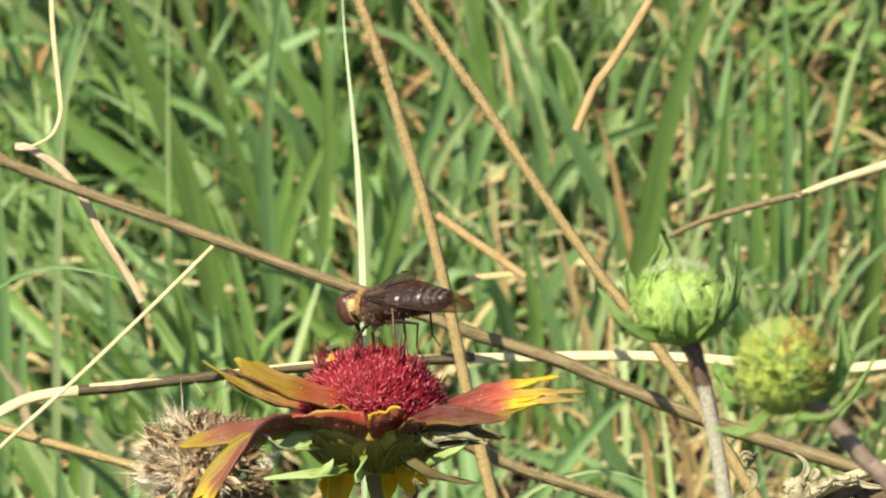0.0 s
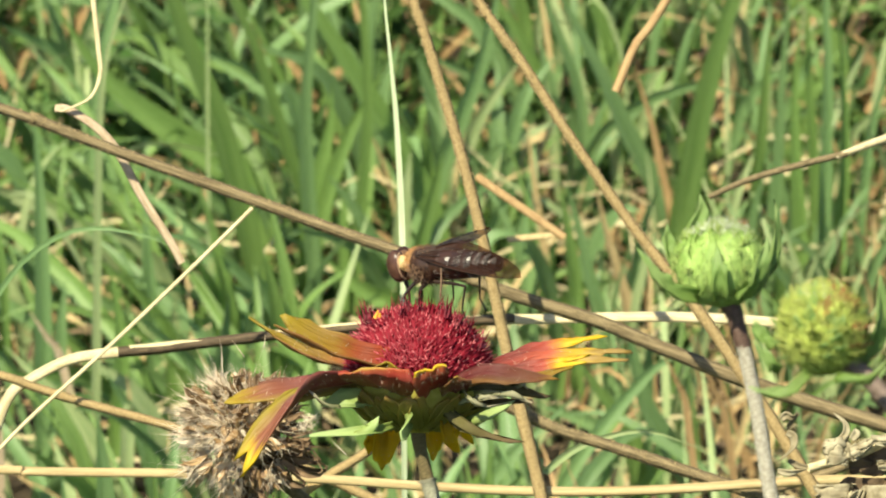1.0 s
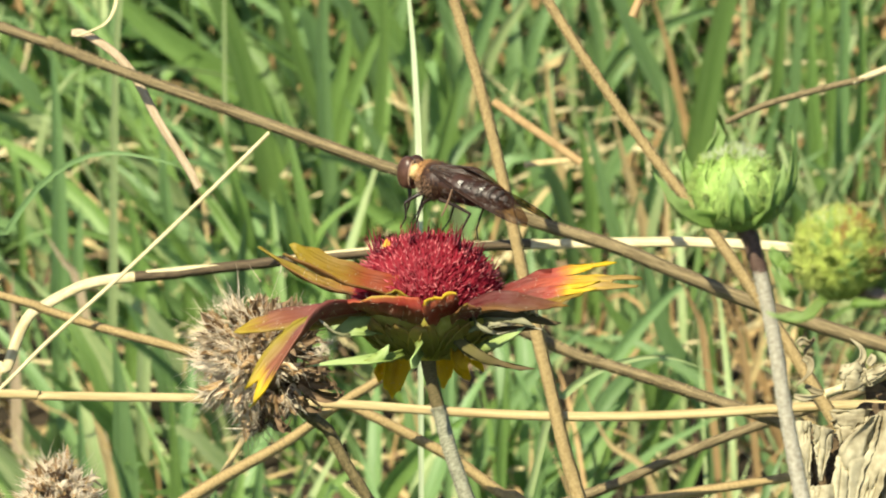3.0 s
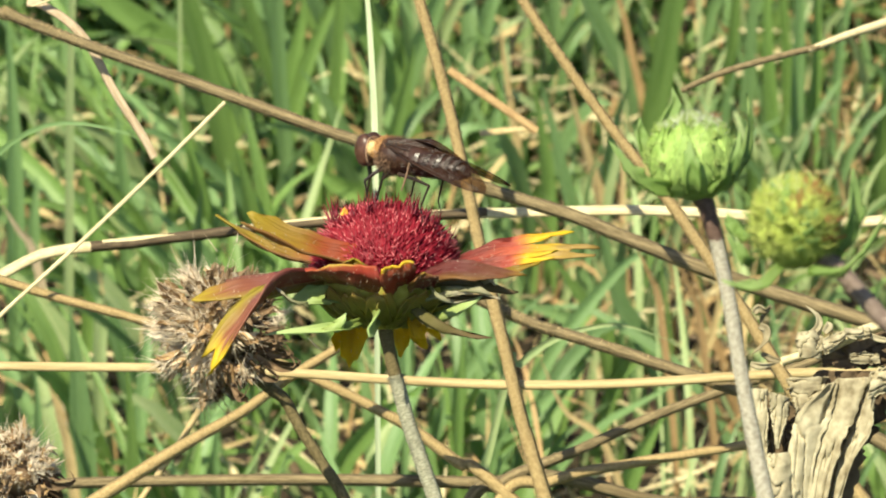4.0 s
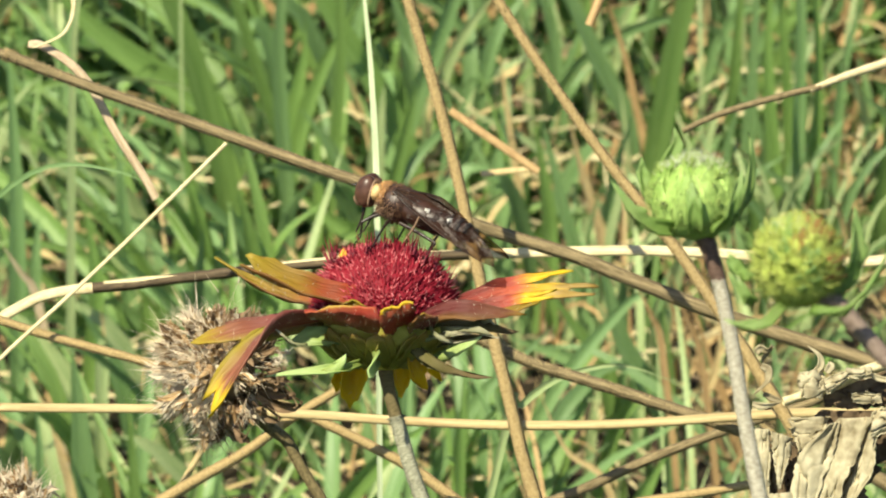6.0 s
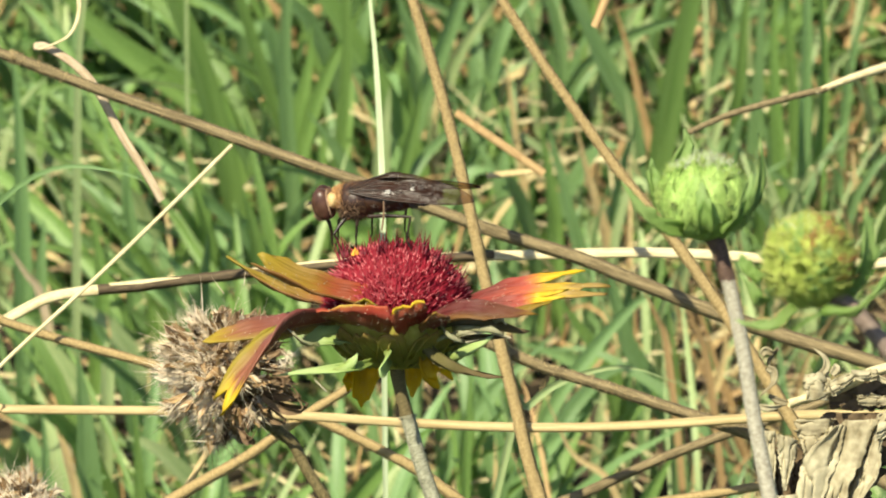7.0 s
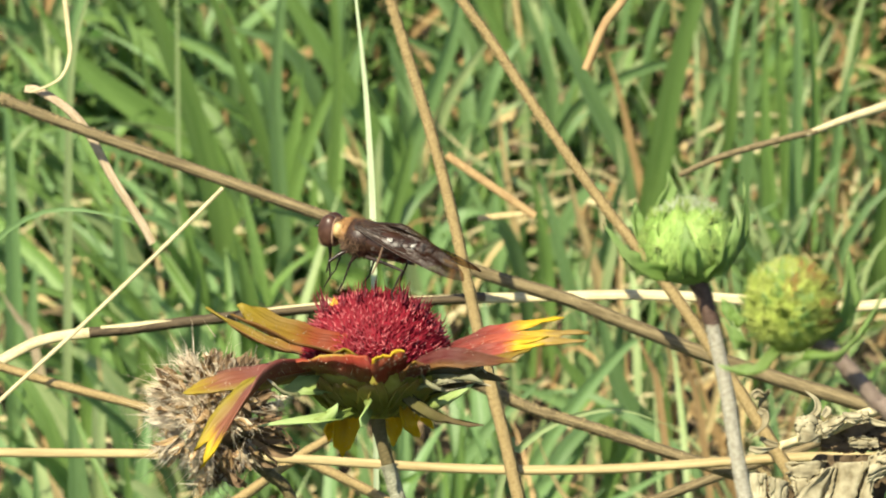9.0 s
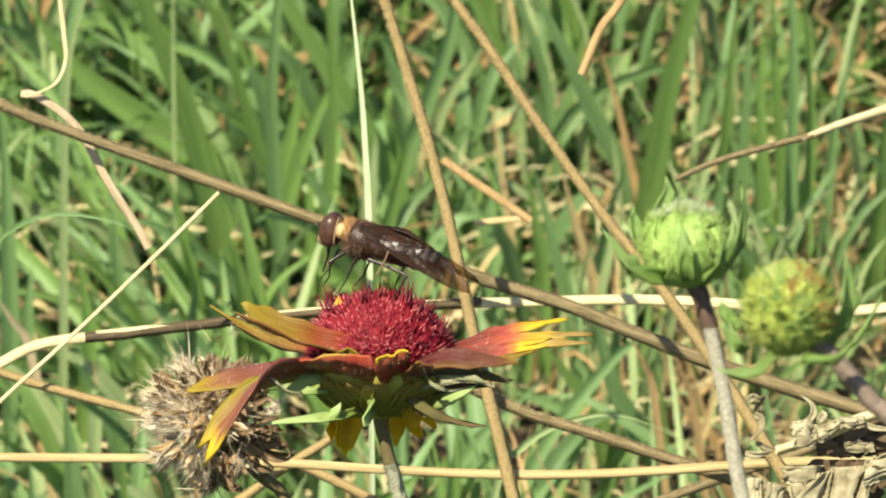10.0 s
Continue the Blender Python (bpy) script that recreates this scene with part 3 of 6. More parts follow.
grass_blade([(0.0562, 0.4375, 0.0185), (0.0555, 0.4375, 0.0307), (0.0544, 0.4375, 0.0459), (0.0545, 0.4375, 0.058)], 2.1, GREEN)
grass_blade([(0.06, 0.426, 0.0186), (0.0605, 0.426, 0.0308), (0.0598, 0.426, 0.0459), (0.0587, 0.426, 0.0599)], 2.1, GREEN)
grass_blade([(0.0642, 0.4376, 0.0185), (0.0649, 0.4376, 0.0277), (0.0665, 0.4376, 0.0368), (0.0691, 0.4376, 0.0459)], 2.0, GREEN_COOL)
grass_blade([(0.0711, 0.4147, 0.0187), (0.0718, 0.4147, 0.0278), (0.072, 0.4147, 0.0369), (0.0732, 0.4147, 0.0459)], 3.7, GREEN)
grass_blade([(0.0177, 0.4751, 0.018), (0.0157, 0.4751, 0.0264), (0.0123, 0.4751, 0.0357), (0.0108, 0.4751, 0.0439)], 2.2, GREEN_COOL)
grass_blade([(0.0228, 0.5, 0.0178), (0.0208, 0.5, 0.0252), (0.0192, 0.5, 0.0325), (0.0197, 0.5, 0.0388)], 2.4, GREEN)
grass_blade([(0.0083, 0.5099, 0.0177), (0.0072, 0.5099, 0.024), (0.0057, 0.5099, 0.0304), (0.0052, 0.5099, 0.0356)], 2.7, GREEN)
grass_blade([(0.0162, 0.5203, 0.0176), (0.0146, 0.5203, 0.0229), (0.0136, 0.5203, 0.0282)], 2.7, GREEN)
grass_blade([(-0.0121, 0.3955, 0.0189), (-0.0095, 0.3955, 0.027), (-0.0067, 0.3955, 0.0389), (-0.0056, 0.3955, 0.0459)], 3.2, GREEN)
grass_blade([(-0.0078, 0.4342, 0.0185), (-0.0078, 0.4342, 0.0256), (-0.0089, 0.4342, 0.0317), (-0.0103, 0.4342, 0.0368)], 2.0, GREEN)
grass_blade([(-0.0676, 0.3453, 0.0195), (-0.0675, 0.3453, 0.0352), (-0.0675, 0.3453, 0.0497), (-0.0678, 0.3453, 0.0641), (-0.0687, 0.3453, 0.0775)], 3.2, GREEN_COOL)
grass_blade([(-0.0543, 0.2734, 0.0205), (-0.0543, 0.2734, 0.0337), (-0.0549, 0.2734, 0.0467), (-0.056, 0.2734, 0.0579)], 5.1, GREEN_COOL, YOUNG)
grass_blade([(-0.0152, 0.413, 0.0187), (-0.017, 0.413, 0.0218), (-0.0207, 0.413, 0.0284), (-0.0245, 0.413, 0.0334)], 3.2, GREEN_COOL)
grass_blade([(-0.0131, 0.3928, 0.019), (-0.0168, 0.3928, 0.021), (-0.0209, 0.3928, 0.024), (-0.0249, 0.3928, 0.028)], 3.9, GREEN)
grass_blade([(-0.0317, 0.3623, 0.0193), (-0.0311, 0.3623, 0.0282), (-0.0321, 0.3623, 0.0361), (-0.0337, 0.3623, 0.0429)], 3.9, GREEN)
grass_blade([(-0.0391, 0.3709, 0.0192), (-0.0394, 0.3709, 0.0282), (-0.0407, 0.3709, 0.0361), (-0.0423, 0.3709, 0.0439)], 3.9, GREEN)
grass_blade([(-0.0515, 0.3795, 0.0191), (-0.0517, 0.3795, 0.0251), (-0.0522, 0.3795, 0.0321), (-0.0525, 0.3795, 0.039)], 2.9, GREEN_COOL)
grass_blade([(0.0161, 0.3928, 0.019), (0.0156, 0.3928, 0.026), (0.0146, 0.3928, 0.033), (0.0132, 0.3928, 0.042)], 2.7, GREEN)
grass_blade([(0.0209, 0.3795, 0.0191), (0.0186, 0.3795, 0.0291), (0.0163, 0.3795, 0.039), (0.0142, 0.3795, 0.0471)], 2.7, GREEN_COOL)
grass_blade([(0.0329, 0.3288, 0.0197), (0.0303, 0.3288, 0.0246), (0.0263, 0.3288, 0.0324), (0.0242, 0.3288, 0.041), (0.0231, 0.3288, 0.0468)], 3.7, GREEN_COOL, YOUNG)
grass_blade([(0.0244, 0.3411, 0.0196), (0.0226, 0.3411, 0.0235), (0.019, 0.3411, 0.0289), (0.0156, 0.3411, 0.0342)], 3.2, GREEN)
grass_blade([(0.0262, 0.3432, 0.0196), (0.02, 0.3432, 0.0213), (0.0147, 0.3432, 0.0233), (0.0089, 0.3432, 0.0256)], 3.2, GREEN_COOL)
grass_blade([(0.0049, 0.3329, 0.0197), (0.0045, 0.3329, 0.0255), (0.0042, 0.3329, 0.0323), (0.0047, 0.3329, 0.0391)], 2.9, GREEN)
grass_blade([(-0.0166, 0.2927, 0.0202), (-0.0123, 0.2927, 0.0269), (-0.0072, 0.2927, 0.0321), (-0.002, 0.2927, 0.0359)], 3.7, GREEN)
grass_blade([(0.0074, 0.2986, 0.0201), (0.0108, 0.2986, 0.0249), (0.0151, 0.2986, 0.0297), (0.0193, 0.2986, 0.0345)], 3.7, GREEN_COOL)
grass_blade([(0.0259, 0.2811, 0.0204), (0.0276, 0.2811, 0.0261), (0.0301, 0.2811, 0.0317), (0.033, 0.2811, 0.0374)], 3.7, GREEN)
grass_blade([(-0.0467, 0.2734, 0.0205), (-0.0468, 0.2734, 0.0299), (-0.0471, 0.2734, 0.0393), (-0.0478, 0.2734, 0.0495)], 2.9, GREEN)
grass_blade([(-0.0611, 0.2734, 0.0205), (-0.0607, 0.2734, 0.0299), (-0.0609, 0.2734, 0.0393), (-0.0614, 0.2734, 0.0486)], 2.7, GREEN_COOL)
grass_blade([(-0.0563, 0.3495, 0.0195), (-0.0554, 0.3495, 0.0293), (-0.056, 0.3495, 0.0381), (-0.0574, 0.3495, 0.0468)], 2.9, GREEN)
grass_blade([(-0.0622, 0.0702, 0.1613), (-0.0597, 0.0727, 0.1665), (-0.0555, 0.0753, 0.1721), (-0.0507, 0.0767, 0.1752), (-0.0459, 0.0771, 0.176), (-0.0402, 0.0767, 0.1751), (-0.0374, 0.0762, 0.174)], 0.8, GREEN_COOL, "thin arching grey-green grass blade", 0.1)
grass_blade([(0.0069, 0.1081, 0.1242), (0.0087, 0.1095, 0.1272), (0.0127, 0.1109, 0.1301), (0.0174, 0.1116, 0.1317), (0.0224, 0.1118, 0.1321), (0.0292, 0.1108, 0.13)], 1.1, GREEN_PALE, "thin pale arching grass blade")
grass_blade([(-0.0089, 0.0807, 0.1601), (-0.0091, 0.0857, 0.1708), (-0.0094, 0.0886, 0.1771), (-0.0099, 0.0919, 0.1841), (-0.0106, 0.0948, 0.1904), (-0.0115, 0.0983, 0.1979), (-0.0121, 0.1021, 0.2061)], 0.9, STRAW_PALE, "long pale yellow-green grass stem standing upright", 0.3)
grass_blade([(0.0319, 0.4348, 0.0185), (0.0306, 0.4348, 0.0246), (0.0292, 0.4348, 0.0317), (0.0272, 0.4348, 0.0388), (0.0257, 0.4348, 0.0438)], 1.5, DEAD, DRY)
grass_blade([(0.0245, 0.3928, 0.019), (0.0232, 0.3928, 0.024), (0.021, 0.3928, 0.032), (0.0187, 0.3928, 0.042)], 2.1, STRAW_TAN, "cream coloured dead grass blade")
grass_blade([(0.0427, 0.3329, 0.0197), (0.0373, 0.3329, 0.0265), (0.0343, 0.3329, 0.0352), (0.0332, 0.3329, 0.0439)], 1.2, DEAD, DRY)
grass_blade([(0.0427, 0.3329, 0.0197), (0.0409, 0.3329, 0.0246), (0.0383, 0.3329, 0.0333), (0.0354, 0.3329, 0.042)], 1.1, DEAD, DRY)
grass_blade([(0.0386, 0.3288, 0.0197), (0.0407, 0.3288, 0.0256), (0.0417, 0.3288, 0.0314), (0.0413, 0.3288, 0.0353)], 1.6, STRAW_TAN, "cream coloured dead grass blade")
grass_blade([(0.0112, 0.413, 0.0187), (0.0101, 0.413, 0.0268), (0.0088, 0.413, 0.0369), (0.0081, 0.413, 0.043)], 1.6, STRAW_TAN, "half yellow grass blade rooted in the soil")
grass_blade([(-0.0674, 0.3817, 0.0191), (-0.069, 0.3817, 0.0241), (-0.0704, 0.3817, 0.0261)], 2.0, DEAD, DRY)
grass_blade([(-0.0661, 0.3623, 0.0193), (-0.0673, 0.3623, 0.0263), (-0.0694, 0.3623, 0.0331)], 1.7, DEAD, DRY)

grass_blade([(-0.0637, 0.3300, 0.0381), (-0.0662, 0.3300, 0.0429), (-0.0690, 0.3300, 0.0476)], 1.6, DEAD_PINK, "pinkish tan dead grass blade")
grass_blade([(-0.0726, 0.3100, 0.0322), (-0.0728, 0.3100, 0.0408), (-0.0728, 0.3100, 0.0503)], 2.0, DEAD_PINK, "pinkish tan dead grass blade")
grass_blade([(-0.0608, 0.3100, 0.0270), (-0.0627, 0.3100, 0.0308), (-0.0652, 0.3100, 0.0351)], 1.5, STRAW_TAN, "cream coloured dead grass blade")
grass_blade([(-0.0561, 0.2700, 0.0340), (-0.0576, 0.2700, 0.0405), (-0.0592, 0.2700, 0.0466)], 1.7, STRAW_TAN, "cream coloured dead grass blade")
grass_blade([(-0.0674, 0.2700, 0.0349), (-0.0691, 0.2700, 0.0395), (-0.0712, 0.2700, 0.0437)], 1.3, STRAW, "cream coloured dead grass blade")
grass_blade([(-0.0543, 0.3300, 0.0255), (-0.0535, 0.3300, 0.0314), (-0.0540, 0.3300, 0.0367)], 1.1, STRAW_TAN, "cream coloured dead grass blade")
grass_blade([(0.0319, 0.3000, 0.0443), (0.0302, 0.3000, 0.0499), (0.0275, 0.3000, 0.0560)], 1.2, DEAD, "dry orange-tan dead grass blade")
grass_blade([(0.0379, 0.3000, 0.0424), (0.0357, 0.3000, 0.0490), (0.0326, 0.3000, 0.0584)], 1.2, DEAD, "dry orange-tan dead grass blade")
grass_blade([(0.0233, 0.2800, 0.0314), (0.0173, 0.2800, 0.0370), (0.0130, 0.2800, 0.0472)], 1.2, STRAW_TAN, "cream coloured dead grass blade")


# ---- dry stalks and straws that cross the scene ----
BROWN = "brown dry ribbed plant stalk with short hairs"
stalk([(-0.0167, 0.0804, 0.2304), (-0.0131, 0.0764, 0.2218), (-0.0096, 0.0725, 0.2135), (-0.007, 0.0696, 0.2073), (-0.0049, 0.0668, 0.2013), (-0.0029, 0.0641, 0.1955), (-0.001, 0.0613, 0.1894), (0.0007, 0.0584, 0.1833), (0.0022, 0.0555, 0.1772), (0.0037, 0.0527, 0.171), (0.0053, 0.0498, 0.1649), (0.007, 0.047, 0.1588), (0.0086, 0.0441, 0.1527), (0.0104, 0.0416, 0.1472), (0.0153, 0.0347, 0.1325), (0.0267, 0.017, 0.0945), (0.0754, -0.0444, -0.0371)], (0.5 * MM, 0.66 * MM, 0.9 * MM), STALK_GOLD, "golden brown dry plant stalk with rough hairy skin", 1500, 150)
stalk([(-0.0172, 0.0812, 0.2322), (-0.0097, 0.0768, 0.2228), (-0.0032, 0.0725, 0.2135), (0.0014, 0.0696, 0.2073), (0.0059, 0.067, 0.2016), (0.0103, 0.0641, 0.1955), (0.0147, 0.0614, 0.1897), (0.019, 0.0589, 0.1843), (0.0232, 0.0566, 0.1795), (0.0272, 0.0545, 0.1748), (0.0308, 0.0523, 0.1701), (0.0346, 0.0498, 0.1649), (0.0384, 0.0473, 0.1594), (0.0421, 0.0447, 0.1539), (0.047, 0.0414, 0.1469), (0.0686, 0.027, 0.1159), (0.1632, -0.0444, -0.0371)], (0.5 * MM, 0.6 * MM, 0.9 * MM), STALK_GOLD, "golden brown dry plant stalk with rough hairy skin", 1500, 150)
stalk([(-0.1021, 0.0897, 0.2031), (-0.0581, 0.0832, 0.1892), (-0.054, 0.0827, 0.188), (-0.0471, 0.0815, 0.1856), (-0.0367, 0.08, 0.1822), (-0.0264, 0.0784, 0.1789), (-0.0182, 0.0772, 0.1762), (-0.0092, 0.0759, 0.1734), (-0.0017, 0.0747, 0.1709), (0.0059, 0.0736, 0.1684), (0.0149, 0.0724, 0.1659), (0.0217, 0.0712, 0.1634), (0.0321, 0.0695, 0.1597), (0.0424, 0.068, 0.1566), (0.054, 0.0665, 0.1533), (0.0906, 0.0606, 0.1407), (0.1938, 0.0388, 0.0939), (0.4278, -0.0223, -0.0371)], (0.6 * MM, 0.72 * MM, 1.0 * MM), STALK, BROWN, 900, 170)
stalk([(-0.0948, 0.0686, 0.1696), (-0.0606, 0.0653, 0.1625), (-0.0537, 0.0644, 0.1606), (-0.0469, 0.0635, 0.1587), (-0.0386, 0.0626, 0.1567), (-0.0311, 0.0616, 0.1547), (-0.0229, 0.0606, 0.1525), (-0.0153, 0.0593, 0.1496), (-0.0092, 0.058, 0.1469), (-0.0044, 0.0569, 0.1445), (0.0011, 0.0552, 0.1409), (0.0079, 0.0532, 0.1367), (0.049, 0.0373, 0.1026), (0.186, -0.0249, -0.0309)], (0.5 * MM, 0.55 * MM, 0.8 * MM), STALK_GOLD, BROWN, 300, 120)
stalk([(-0.0939, 0.0285, 0.1074), (-0.06, 0.0397, 0.1314), (-0.0444, 0.0437, 0.14), (-0.0349, 0.0463, 0.1454), (-0.0301, 0.0475, 0.148), (-0.0247, 0.0488, 0.1508), (-0.0193, 0.0505, 0.1544), (-0.0138, 0.0519, 0.1575), (-0.0098, 0.0532, 0.1603), (-0.0064, 0.0543, 0.1628), (-0.0043, 0.0552, 0.1646)], (0.9 * MM, 0.62 * MM, 0.4 * MM), STALK_GOLD, "yellow-brown smooth dry stalk", 0, 90)
stalk([(0.0011, 0.0551, 0.1643), (0.0052, 0.0542, 0.1624), (0.0106, 0.0532, 0.1603), (0.0174, 0.0523, 0.1584), (0.0248, 0.0513, 0.1562), (0.0343, 0.05, 0.1534), (0.0404, 0.049, 0.1514), (0.0622, 0.0446, 0.1418), (0.1504, 0.0171, 0.0828), (0.2861, -0.0374, -0.0341)], (0.62 * MM, 0.7 * MM, 1.0 * MM), STALK, BROWN, 500, 120)
stalk([(-0.0367, -0.0237, -0.0402), (-0.0113, 0.0388, 0.0939), (0.0011, 0.0562, 0.1313), (0.0066, 0.0586, 0.1363), (0.0107, 0.0594, 0.1382), (0.0156, 0.0603, 0.1399), (0.0252, 0.0621, 0.1438), (0.0348, 0.0636, 0.147), (0.0438, 0.0648, 0.1497), (0.0534, 0.0667, 0.1538), (0.063, 0.0682, 0.1569)], (1.0 * MM, 0.6 * MM, 0.5 * MM), STALK, "brown dry stalk with a sunlit upper side", 100, 120)
stalk([(-0.0332, -0.0278, -0.0371), (-0.0058, 0.0373, 0.1026), (0.0052, 0.0524, 0.1348), (0.0125, 0.0542, 0.1388), (0.0216, 0.0551, 0.1407), (0.0358, 0.0561, 0.1428), (0.0456, 0.057, 0.1448), (0.0559, 0.0576, 0.146)], (0.9 * MM, 0.62 * MM, 0.4 * MM), STALK_GOLD, "yellow-brown smooth dry stalk", 0, 100)
stalk([(-0.0888, 0.0625, 0.1328), (-0.0542, 0.0629, 0.1337), (-0.0358, 0.0631, 0.1342), (-0.0155, 0.0632, 0.1344), (0.0032, 0.063, 0.1341), (0.0218, 0.0625, 0.1328), (0.0841, 0.0519, 0.1103), (0.2223, -0.0211, -0.0464)], (0.6 * MM, 0.7 * MM, 0.9 * MM), STALK, BROWN, 100, 120)
straw([(-0.0618, -0.024, -0.0527), (-0.0625, 0.0432, 0.0915), (-0.0611, 0.0677, 0.1441), (-0.0592, 0.0706, 0.1504), (-0.057, 0.073, 0.1554), (-0.0542, 0.0739, 0.1573), (-0.0501, 0.0748, 0.1592), (-0.0466, 0.0751, 0.1599), (-0.0438, 0.0752, 0.1602)], 1.35, STRAW, "cream straw bent over in an arch", (10, 20))
# turned-over straw: shaded underside coloured dark, strips of cream for the lit edge
old = stalk([(-0.0438, 0.0752, 0.1602), (-0.0411, 0.0753, 0.1604), (-0.0386, 0.0754, 0.1606), (-0.0348, 0.0756, 0.1611), (-0.0279, 0.076, 0.1618), (-0.0224, 0.0763, 0.1624), (-0.0155, 0.0765, 0.163), (-0.0058, 0.0768, 0.1636), (0.0046, 0.077, 0.1641)], 0.6 * MM, STRAW_SHADED, "rolled straw, coloured dark for its shaded underside, with a lit cream edge", 0, 60, 12)
edge = Shape()
ribbon(edge, [(-0.0424, 0.0751, 0.161), (-0.0386, 0.0752, 0.1613), (-0.0361, 0.0753, 0.1616), (-0.0334, 0.0754, 0.1618)], 0.55 * MM, 20, 0.1, (0, -0.6, 0.8))
part("straw_edge", edge, STRAW, old, "lit cream edge")
edge = Shape()
ribbon(edge, [(-0.0252, 0.0759, 0.1627), (-0.0196, 0.0761, 0.1633), (-0.0141, 0.0763, 0.1638), (-0.0058, 0.0766, 0.1643), (0.0025, 0.0768, 0.1647)], 0.34 * MM, 20, 0.1, (0, -0.5, 0.85))
part("straw_edge", edge, STRAW, old, "lit cream edge")
straw([(0.0029, 0.077, 0.1641), (0.008, 0.077, 0.1641), (0.0149, 0.0771, 0.1643), (0.0239, 0.0772, 0.1644), (0.0329, 0.077, 0.1641), (0.0377, 0.0769, 0.1637), (0.044, 0.0766, 0.1632), (0.0495, 0.0766, 0.1631), (0.0542, 0.0767, 0.1635), (0.0633, 0.0771, 0.1643), (0.0979, 0.0776, 0.1654)], 1.4, STRAW, "long flat cream straw lying across the stalks", (0, 10))
straw([(-0.1005, 0.0492, 0.1577), (-0.0585, 0.0489, 0.157), (-0.0531, 0.0488, 0.1568), (-0.0362, 0.0487, 0.1567), (-0.0307, 0.0487, 0.1566), (-0.0165, 0.0485, 0.156), (-0.0057, 0.0481, 0.1554), (0.0079, 0.0479, 0.1549), (0.0214, 0.048, 0.1551), (0.0349, 0.0484, 0.1559), (0.0431, 0.0486, 0.1563), (0.0531, 0.0486, 0.1563), (0.0654, 0.0488, 0.1568), (0.1026, 0.0492, 0.1577)], 1.2, STRAW_TAN, "long tan straw lying across the stalks", (0, 20), 0.6)
straw([(-0.1082, 0.0376, 0.1102), (-0.0672, 0.0546, 0.1467), (-0.059, 0.0579, 0.1538), (-0.0536, 0.0602, 0.1587), (-0.0447, 0.0636, 0.1661), (-0.0365, 0.0669, 0.1732), (-0.031, 0.0692, 0.1781), (-0.0271, 0.0709, 0.1816)], 0.5, STRAW, "thin cream straw with a pointed tip", (0, 30), 0.7, shape="straw")
straw([(-0.0473, 0.0943, 0.2083), (-0.0471, 0.0914, 0.2021), (-0.0463, 0.0882, 0.1952), (-0.0461, 0.0868, 0.1921), (-0.0473, 0.0856, 0.1896), (-0.0504, 0.085, 0.1882), (-0.0511, 0.0849, 0.1881)], 0.65, STRAW, "thin white dry grass curl", (0, 60), 0.4)
straw([(-0.0516, 0.086, 0.188), (-0.05, 0.0859, 0.1879), (-0.0465, 0.085, 0.1859), (-0.0438, 0.0837, 0.1831), (-0.041, 0.0815, 0.1784), (-0.0375, 0.0792, 0.1734), (-0.036, 0.078, 0.1709)], 1.1, DEAD_PINK, "bent cream dry grass leaf", (0, 40), 0.3)
stalk([(0.0293, 0.1153, 0.1633), (0.0318, 0.1158, 0.1644), (0.0354, 0.1164, 0.1657), (0.0425, 0.1172, 0.1675), (0.0468, 0.1177, 0.1684)], (0.36 * MM, 0.4 * MM, 0.42 * MM), STALK, "thin brown curved dry stem", 0, 30, 8)
stalk([(0.0454, 0.1175, 0.168), (0.049, 0.1181, 0.1693), (0.0525, 0.1186, 0.1704), (0.056, 0.1191, 0.1714), (0.0625, 0.12, 0.1734), (0.0796, 0.1218, 0.1772), (0.1082, 0.1233, 0.1804)], (0.40 * MM, 0.62 * MM, 0.5 * MM), STRAW, "pale curved dry grass leaf, rolled", 0, 40, 8)
straw([(-0.0001, 0.1894, 0.133), (0.005, 0.1879, 0.1298), (0.0119, 0.1859, 0.1255)], 1.25, DEAD, "orange-tan broken stem piece", (0, 0), 0.7)
straw([(0.0042, 0.1949, 0.121), (0.0074, 0.195, 0.1214), (0.0113, 0.1952, 0.1217)], 1.0, STRAW_TAN, "short tan straw piece", (0, 0), 0.5)
straw([(-0.0406, 0.0741, 0.1222), (-0.0339, 0.0782, 0.131), (-0.0311, 0.0801, 0.1352), (-0.0289, 0.0815, 0.1382)], 0.8, STRAW_TAN, "thin tan dry stem", (0, 0), 0.8)
straw([(0.0286, 0.1657, 0.1768), (0.0268, 0.1642, 0.1735), (0.0228, 0.1614, 0.1675), (0.0206, 0.1601, 0.1648), (0.0181, 0.1576, 0.1594)], 1.2, DEAD, "dry tan stem with a swollen node", (0, 0), 0.8)


